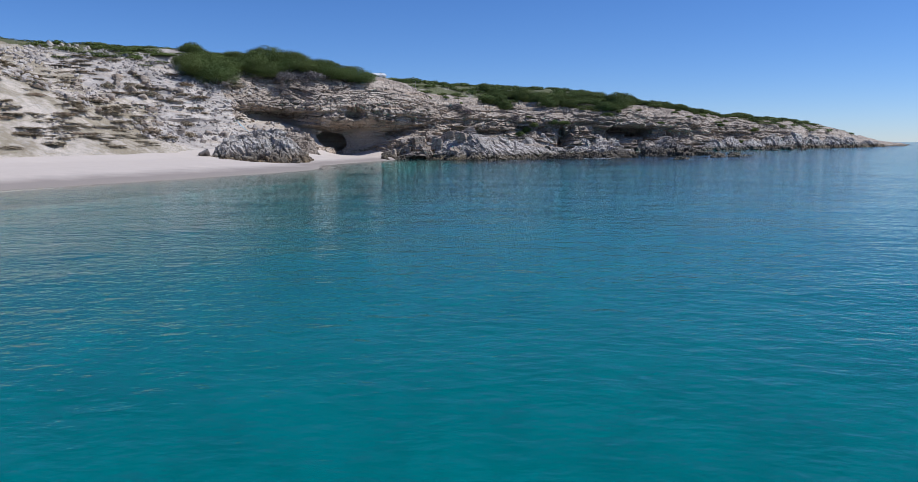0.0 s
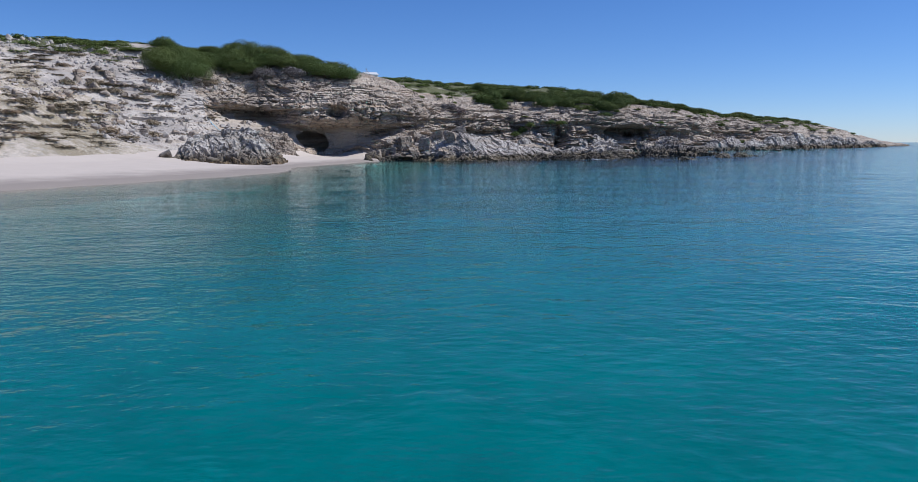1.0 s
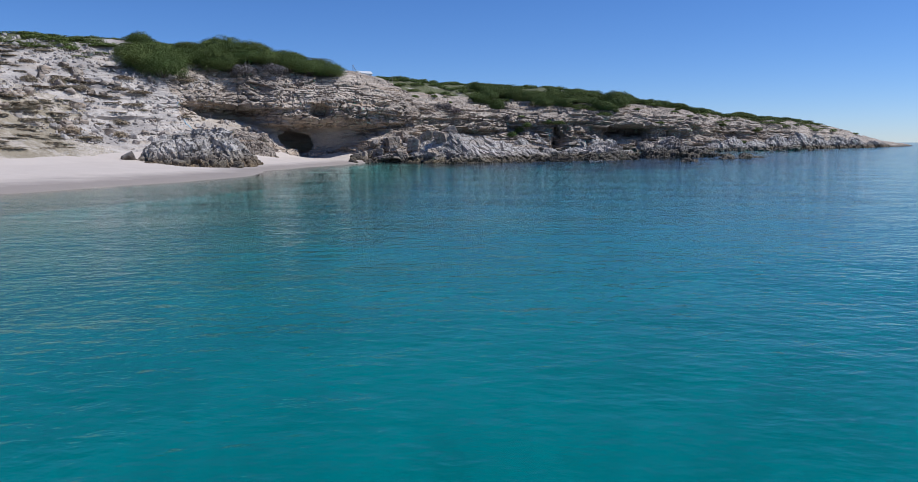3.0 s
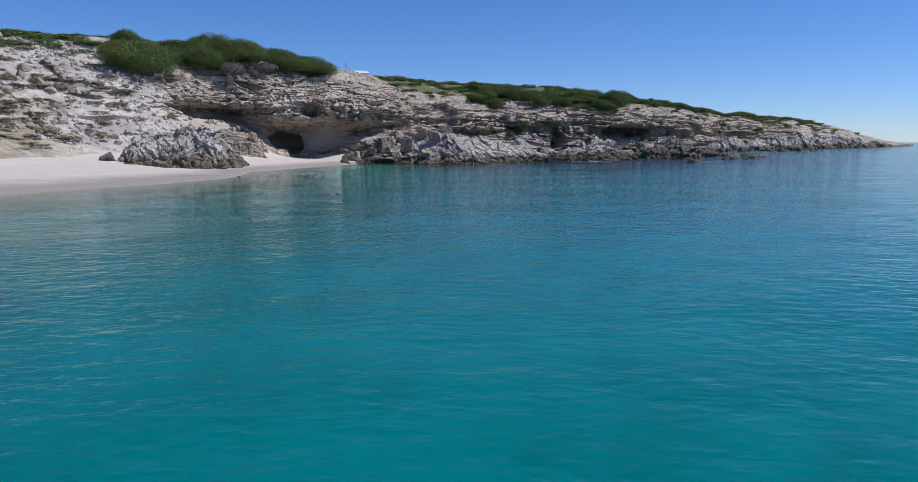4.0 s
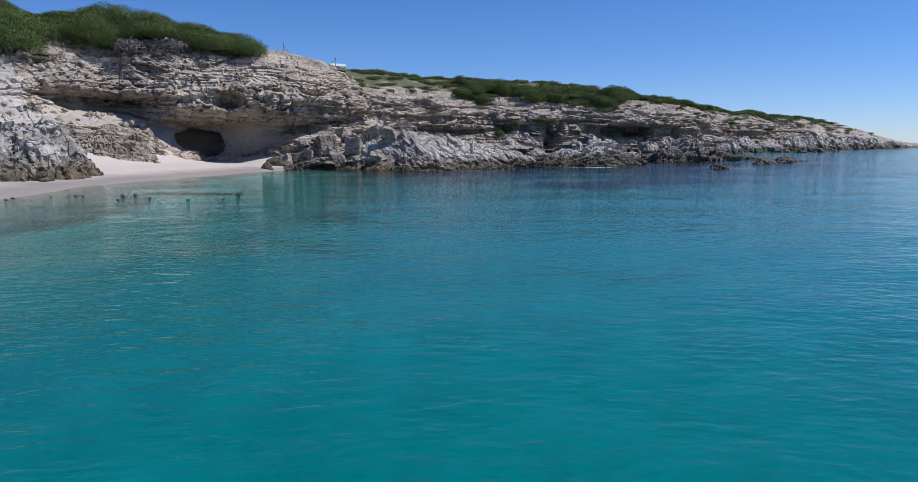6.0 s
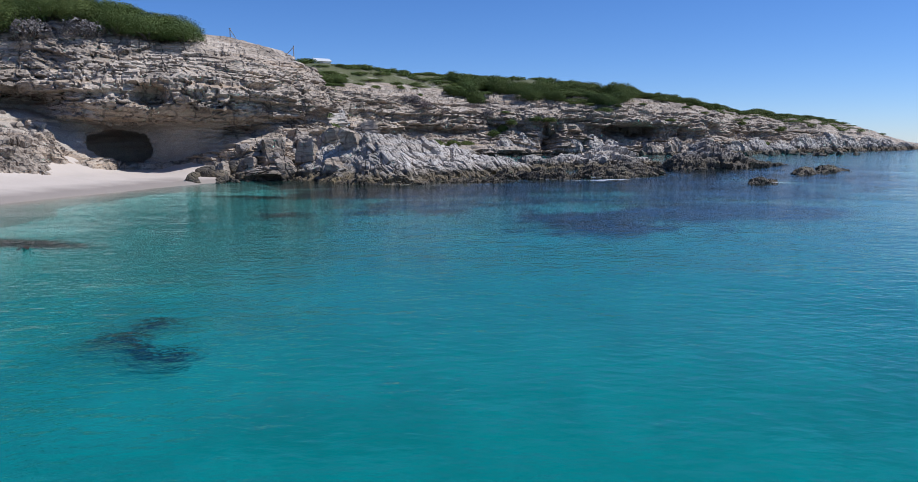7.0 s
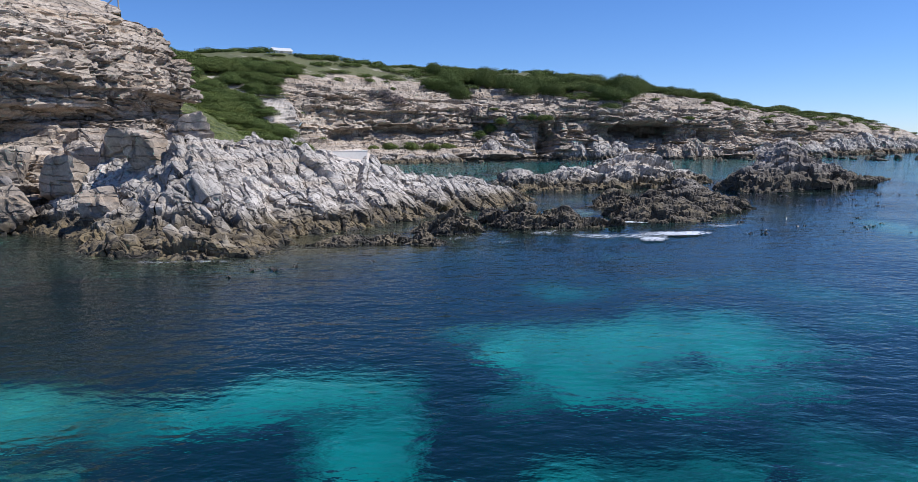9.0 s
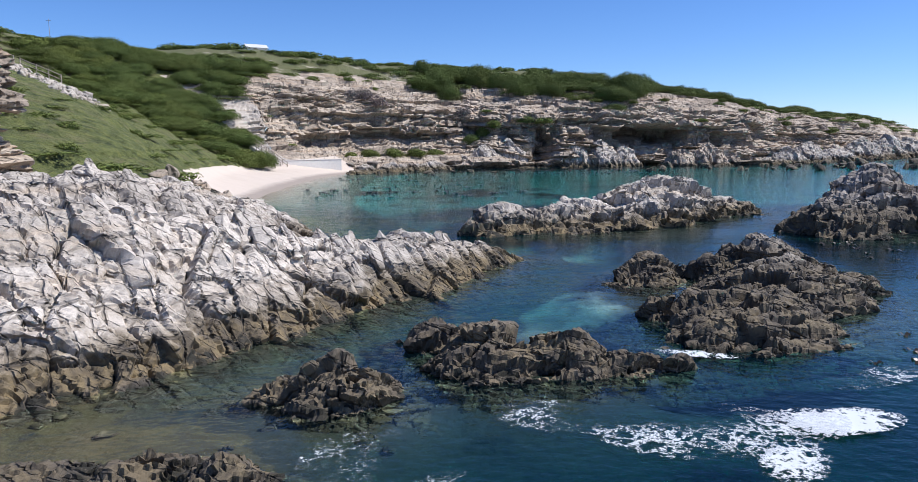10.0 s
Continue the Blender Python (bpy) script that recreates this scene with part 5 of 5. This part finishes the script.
big_blocks = [block_mesh(400 + k) for k in range(5)]
for x, y, s in ((-3.2, 116.4, 2.1), (-0.8, 114.6, 2.0), (-5.6, 113.4, 1.9), (-2.6, 113.0, 1.7), (0.6, 116.6, 1.8), (-7.4, 112.4, 1.5), (1.2, 112.4, 1.7), (-4.4, 118.6, 1.5), (-1.6, 118.4, 1.5), (-9.5, 111.2, 1.2), (0.2, 110.4, 1.4), (-4.2, 111.4, 1.3), (2.4, 114.4, 1.6)):
    ob = new("boulder", big_blocks[int(abs(x * 10)) % 5])
    ob.matrix_basis = pose(x, y, max(ground(x, y), ground(x, y, ridge_tree)) + 0.10 * s, 12 * math.sin(x * 9), 14 * math.sin(y), x * 77) @ Matrix.Diagonal((s, s, s * 1.1, 1))
    tagged(ob, "large angular grey-tan boulder fallen from the cliff", "boulder", FOOT)
boulders(110, (-11, 3), (106, 118), (0.6, 1.5), tide_blocks, "dark angular boulder at the water's edge", FOOT, 1, ok=lambda x, y, z: -0.4 < z < 3.2)
boulders(60, (-31, -13), (90, 114), (0.4, 1.5), pale_blocks, "pale angular rock lying on the sand", "rocks on the beach", 2, ok=lambda x, y, z: 1.7 < z < 6)
boulders(90, (-50, -29), (82, 110), (0.5, 1.6), pale_blocks, "pale rubble block on the dune slope", "rubble on the dune", 3, ok=lambda x, y, z: 3 < z < 13)
boulders(150, (0, 110), (208, 262), (0.8, 2.2), tide_blocks, "dark rock at the foot of the far cliff", "rocks under the far cliff", 4, ok=lambda x, y, z: -0.3 < z < 1.8)
boulders(60, (-2, 8), (132, 160), (0.5, 1.4), pale_blocks, "pale block beside the bay beach", "rocks beside the bay", 5, ok=lambda x, y, z: 0.4 < z < 4)
boulders(26, (-30, -17), (80, 86), (0.7, 1.7), tide_blocks, "dark brown angular block at the outcrop's foot", "blocks by the outcrop", 6, ok=lambda x, y, z: -0.1 < z < 1.2)

# slabs that stand proud along the joints of the ridge
slab_meshes = [boulder_mesh(500 + k, *d, bevel=0.03) for k, d in enumerate(((0.9, 0.34, 0.26), (0.8, 0.3, 0.34), (1.0, 0.42, 0.22), (0.7, 0.36, 0.3), (0.85, 0.26, 0.3)))]
for me in slab_meshes:
    me.materials.append(ridge_rock)
lie = Matrix([list(row) for row in joints((0.5, -0.55, -0.65))]).to_4x4()
q = random.Random(77)
made = 0
while made < 170:
    x, y = q.uniform(2.5, 19.5), q.uniform(103.5, 126)
    hit = ridge_tree.ray_cast(Vector((x, y, 30)), Vector((0, 0, -1)))
    if not hit[0] or hit[0].z < 0.3:
        continue
    sc = q.uniform(0.45, 1.15)
    ob = new("slab", slab_meshes[made % 5])
    ob.matrix_basis = Matrix.Translation(hit[0] - hit[1] * 0.16 * sc) @ lie @ pose(0, 0, 0, q.uniform(-14, 14), q.uniform(-12, 12), q.uniform(-14, 14)) @ Matrix.Diagonal((sc, sc, sc, 1))
    ob.parent = ridge
    made += 1

# stones that lie on the sea floor
bed_tree = tree_of(["seabed"])
boulders(26, (12, 23), (80, 93), (0.5, 1.3), pale_blocks, "pale rounded stone lying on the sea floor", "stones on the sea floor", 21, bed_tree, sink=0.2)
boulders(60, (7.5, 24), (104, 116), (0.2, 0.5), tide_blocks, "olive-brown weedy stone under shallow water", "stones beside the ridge", 22, bed_tree, ok=lambda x, y, z: z > -0.9, sink=0.2)


# ---- built things on the shore ----
def stairway(x, y, z, turn, width, rise, run, n, label):
    """Concrete beach stairs that climb inland, with two timber handrails."""
    root = new("stairway")
    root.matrix_basis = pose(x, y, z, 0, 0, turn)
    for k in range(n):
        b = bmesh.new()
        box(b, run + 0.02, width, rise * (k + 1) + 0.6, pose(run * (k + 0.5), 0, (rise * (k + 1) - 0.6) / 2), 0.015)
        part("step", b, concrete, root)
    for side in (-1, 1):
        yy = side * (width / 2 - 0.05)
        for k in range(0, n + 1, 3):
            b = rod(bmesh.new(), (run * k, yy, rise * k), (run * k, yy, rise * k + 1.05), 0.07)
            part("post", b, timber, root)
        for up in (1.0, 0.55):
            b = rod(bmesh.new(), (0, yy, up), (run * n, yy, rise * n + up), 0.06)
            part("handrail", b, timber, root)
    return tagged(root, label, "stairs")


stairway(-7.2, 205.4, 1.2, 152, 1.6, 0.18, 0.30, 12, "pale concrete beach stairs with timber handrails")
stairway(-10.6, 207.2, 3.5, 158, 1.5, 0.19, 0.30, 7, "shallow concrete path stairs with timber handrails above the beach")


def sea_wall(a, b, z0, z1, thick, deep):
    """A low retaining wall with a terrace slab behind it and a capping."""
    a, b = Vector((*a, 0)), Vector((*b, 0))
    root = new("retaining_wall")
    turn = math.degrees(math.atan2(b.y - a.y, b.x - a.x))
    root.matrix_basis = pose(a.x, a.y, 0, 0, 0, turn)
    n = (b - a).length
    part("wall", box(bmesh.new(), n, thick, z1 - z0, pose(n / 2, 0, (z0 + z1) / 2), 0.03), concrete, root)
    part("coping", box(bmesh.new(), n + 0.1, thick + 0.12, 0.12, pose(n / 2, 0, z1 + 0.06), 0.02), concrete, root)
    part("terrace_slab", box(bmesh.new(), n - 0.2, deep, 0.3, pose(n / 2, deep / 2 + thick / 2, z1 - 0.12), 0.02), concrete, root)
    for k in range(int(n / 1.8) + 1):
        b = rod(bmesh.new(), (0.2 + k * 1.8, 0, z1 + 0.1), (0.2 + k * 1.8, 0, z1 + 1.0), 0.03)
        part("post", b, timber, root)
    part("rail", rod(bmesh.new(), (0.1, 0, z1 + 0.98), (n - 0.1, 0, z1 + 0.98), 0.03), timber, root)
    return tagged(root, "weathered pale concrete retaining wall above the bay beach", "wall")


sea_wall((-9.6, 206.6), (0.4, 213.6), 0.0, 2.4, 0.4, 3.0)


def fence(points, gap, tall, rails, label):
    root = new("fence")
    tops, path = [], [Vector(p) for p in points]
    for p, q in zip(path, path[1:]):
        n = max(1, int((q - p).length / gap))
        tops += [p.lerp(q, k / n) for k in range(n)]
    tops.append(path[-1])
    z = [ground(p.x, p.y) for p in tops]
    root.matrix_basis = pose(tops[0].x, tops[0].y, z[0])
    base = Vector((tops[0].x, tops[0].y, z[0]))
    pts = [Vector((p.x, p.y, h)) - base for p, h in zip(tops, z)]
    for p in pts:
        part("post", rod(bmesh.new(), p - Vector((0, 0, 0.2)), p + Vector((0, 0, tall)), 0.06), timber, root)
    for p, q in zip(pts, pts[1:]):
        for u in rails:
            part("rail", rod(bmesh.new(), p + Vector((0, 0, u)), q + Vector((0, 0, u)), 0.045), timber, root)
    return tagged(root, label, "fence")


fence(((-43, 189.6), (-38, 186.4), (-34, 183.8)), 1.7, 1.2, (0.6, 1.1), "weathered timber post-and-rail fence on the slope")
fence(((-32.8, 183.0), (-30, 181.2), (-26, 178.8)), 1.7, 1.2, (0.6, 1.1), "weathered timber post-and-rail fence beside the path")


def brace_post(x, y, tall, lean):
    root = new("fence_post")
    root.matrix_basis = pose(x, y, ground(x, y), 0, 0, 0)
    part("post", rod(bmesh.new(), (0, 0, -0.3), (0, 0, tall), 0.045), timber, root)
    part("brace", rod(bmesh.new(), (lean, 0, -0.1), (0, 0, tall * 0.9), 0.035), timber, root)
    part("cap", box(bmesh.new(), 0.18, 0.18, 0.05, pose(0, 0, tall)), timber, root)
    return tagged(root, "weathered timber fence post with a slanting brace", "post", "posts on the cape")


brace_post(-6.6, 128.6, 1.1, -1.1)
brace_post(-12.5, 126, 0.9, 0.6)


def mast(x, y, tall):
    root = new("mast")
    root.matrix_basis = pose(x, y, ground(x, y))
    part("pole", rod(bmesh.new(), (0, 0, -0.3), (0, 0, tall), 0.06, 6, 0.035), timber, root)
    part("cross_arm", rod(bmesh.new(), (-0.5, 0, tall - 0.4), (0.5, 0, tall - 0.4), 0.03), timber, root)
    return tagged(root, "thin grey utility pole on the skyline", "pole", "poles on the plateau")


mast(-62, 245, 5.0)
mast(-72, 225, 4.5)


def cottage(x, y, z, turn, wide, deep, wall_h, roof_h):
    root = new("cottage")
    root.matrix_basis = pose(x, y, z, 0, 0, turn)
    bm = bmesh.new()
    w, d = wide / 2, deep / 2
    v = [bm.verts.new(c) for c in ((-w, -d, -1.5), (w, -d, -1.5), (w, d, -1.5), (-w, d, -1.5), (-w, -d, wall_h), (w, -d, wall_h), (w, d, wall_h), (-w, d, wall_h), (-w, 0, wall_h + roof_h), (w, 0, wall_h + roof_h))]
    for f in ((0, 1, 5, 4), (2, 3, 7, 6), (3, 0, 4, 8, 7), (1, 2, 6, 9, 5), (4, 5, 9, 8), (6, 7, 8, 9), (0, 3, 2, 1)):
        bm.faces.new([v[i] for i in f])
    part("wall", bm, white_paint, root)
    for side in (-1, 1):
        ln = math.hypot(d + 0.35, roof_h * (d + 0.35) / d)
        m = pose(0, side * (d + 0.35) / 2, wall_h + roof_h - roof_h * (d + 0.35) / d / 2 + 0.06, -side * math.degrees(math.atan2(roof_h, d)))
        part("roof", box(bmesh.new(), wide + 0.5, ln, 0.08, m), roof_sheet, root)
    for k, xx in enumerate((-w * 0.55, w * 0.1, w * 0.62)):
        win = part("window", box(bmesh.new(), 0.9, 0.08, 0.9, pose(xx, -d - 0.03, wall_h * 0.55)), white_paint, root)
        part("pane", box(bmesh.new(), 0.74, 0.04, 0.74, pose(xx, -d - 0.07, wall_h * 0.55)), dark_glass, win)
    part("door", box(bmesh.new(), 0.85, 0.06, 2.0, pose(-w * 0.2, -d - 0.03, 1.0)), timber, root)
    return tagged(root, "small white cottage with a low gable roof", "house")


cottage(-28, 274, 26.2, 28, 4.9, 4.0, 2.2, 0.9)


# ---- floating and clinging things ----
def foam(parts, fine, seed):
    """Foam on the water: a thin skin with its thickness as cover."""
    verts, faces, cover, base = [], [], [], 0
    for cx, cy, rx, ry, turn, keep in parts:
        u, q = np.meshgrid(np.arange(-rx, rx, fine), np.arange(-ry, ry, fine), indexing="ij")
        c, s = math.cos(radians(turn)), math.sin(radians(turn))
        x, y = cx + u * c - q * s, cy + u * s + q * c
        r = np.hypot(u / rx, q / ry)
        thick = keep * (1 - r ** 1.6) + 0.55 * noise2(x, y, 1.4, seed + 3)
        z = 0.05 + 0.02 * noise2(x, y, 0.4, seed + 5, 2) + 0.004 * len(verts)
        verts.append(np.stack([x, y, z], 2).reshape(-1, 3))
        cover.append(np.where(r < 1, thick, -1.0).ravel())
        faces.append(grid_faces(*x.shape)[((thick > -0.4) & (r < 1))[:-1, :-1].ravel()] + base)
        base += x.size
    verts, faces, cover = np.concatenate(verts), np.concatenate(faces), np.concatenate(cover)
    ids = np.unique(faces)
    back = np.zeros(len(verts), np.int64)
    back[ids] = np.arange(len(ids))
    ob = mesh_from("foam", verts[ids], back[faces], foam_m, smooth_shade=True)
    ob.data.attributes.new("cover", "FLOAT", "POINT").data.foreach_set("value", cover[ids].astype(np.float32))
    return tagged(ob, "lacy white foam drifting beside the rocks", "foam", kind="stuff")


foam(((23.4, 108.5, 1.35, 0.6, 12, 0.85), (21.9, 107.1, 1.1, 0.55, 55, 0.6), (22.4, 108.2, 1.4, 0.7, 30, 0.3), (20.9, 108.3, 1.9, 1.2, 5, 0.0), (19.0, 108.9, 1.8, 0.8, -10, -0.02), (15.6, 107.4, 1.4, 1.2, 0, -0.2), (22.3, 112.4, 1.0, 0.28, -20, 0.35), (6.0, 102.9, 2.0, 0.25, 0, 0.15), (25.4, 110.6, 1.6, 0.5, 20, 0.0), (34.0, 102.9, 1.0, 0.25, 10, 0.3)), 0.06, 140)


def kelp(zones, seed):
    """Blades and bulbs of kelp that break the surface."""
    q = random.Random(seed)
    verts, faces = [], []
    for n, x0, x1, y0, y1, size in zones:
        for k in range(n):
            x, y, a, s = q.uniform(x0, x1), q.uniform(y0, y1), q.uniform(0, 6.3), size * q.uniform(0.5, 1.3)
            for j in range(3):
                b = a + j * 2.1 + q.uniform(-0.4, 0.4)
                i = len(verts)
                dx, dy = math.cos(b) * s, math.sin(b) * s
                verts += [(x - dy * 0.16, y + dx * 0.16, -0.03), (x + dy * 0.16, y - dx * 0.16, -0.03), (x + dx * 0.5 + dy * 0.2, y + dy * 0.5 - dx * 0.2, 0.10 * s + 0.02), (x + dx * 0.5 - dy * 0.2, y + dy * 0.5 + dx * 0.2, 0.10 * s + 0.03), (x + dx, y + dy, -0.02), (x + dx * 1.02, y + dy * 1.02, -0.03)]
                faces += [(i, i + 1, i + 2, i + 3), (i + 3, i + 2, i + 5, i + 4)]
    return tagged(mesh_from("kelp", verts, faces, kelp_m), "brown kelp fronds floating at the surface", "kelp", kind="stuff")


kelp(((110, 2, 26, 160, 205, 0.75), (70, 24, 50, 205, 230, 0.95), (26, 28, 40, 118, 126, 0.28), (26, 26, 34, 108, 114, 0.22), (24, 34, 46, 126, 130, 0.35), (14, -14, -3, 69, 73, 0.35), (8, 4, 12, 100, 103, 0.25)), 150)
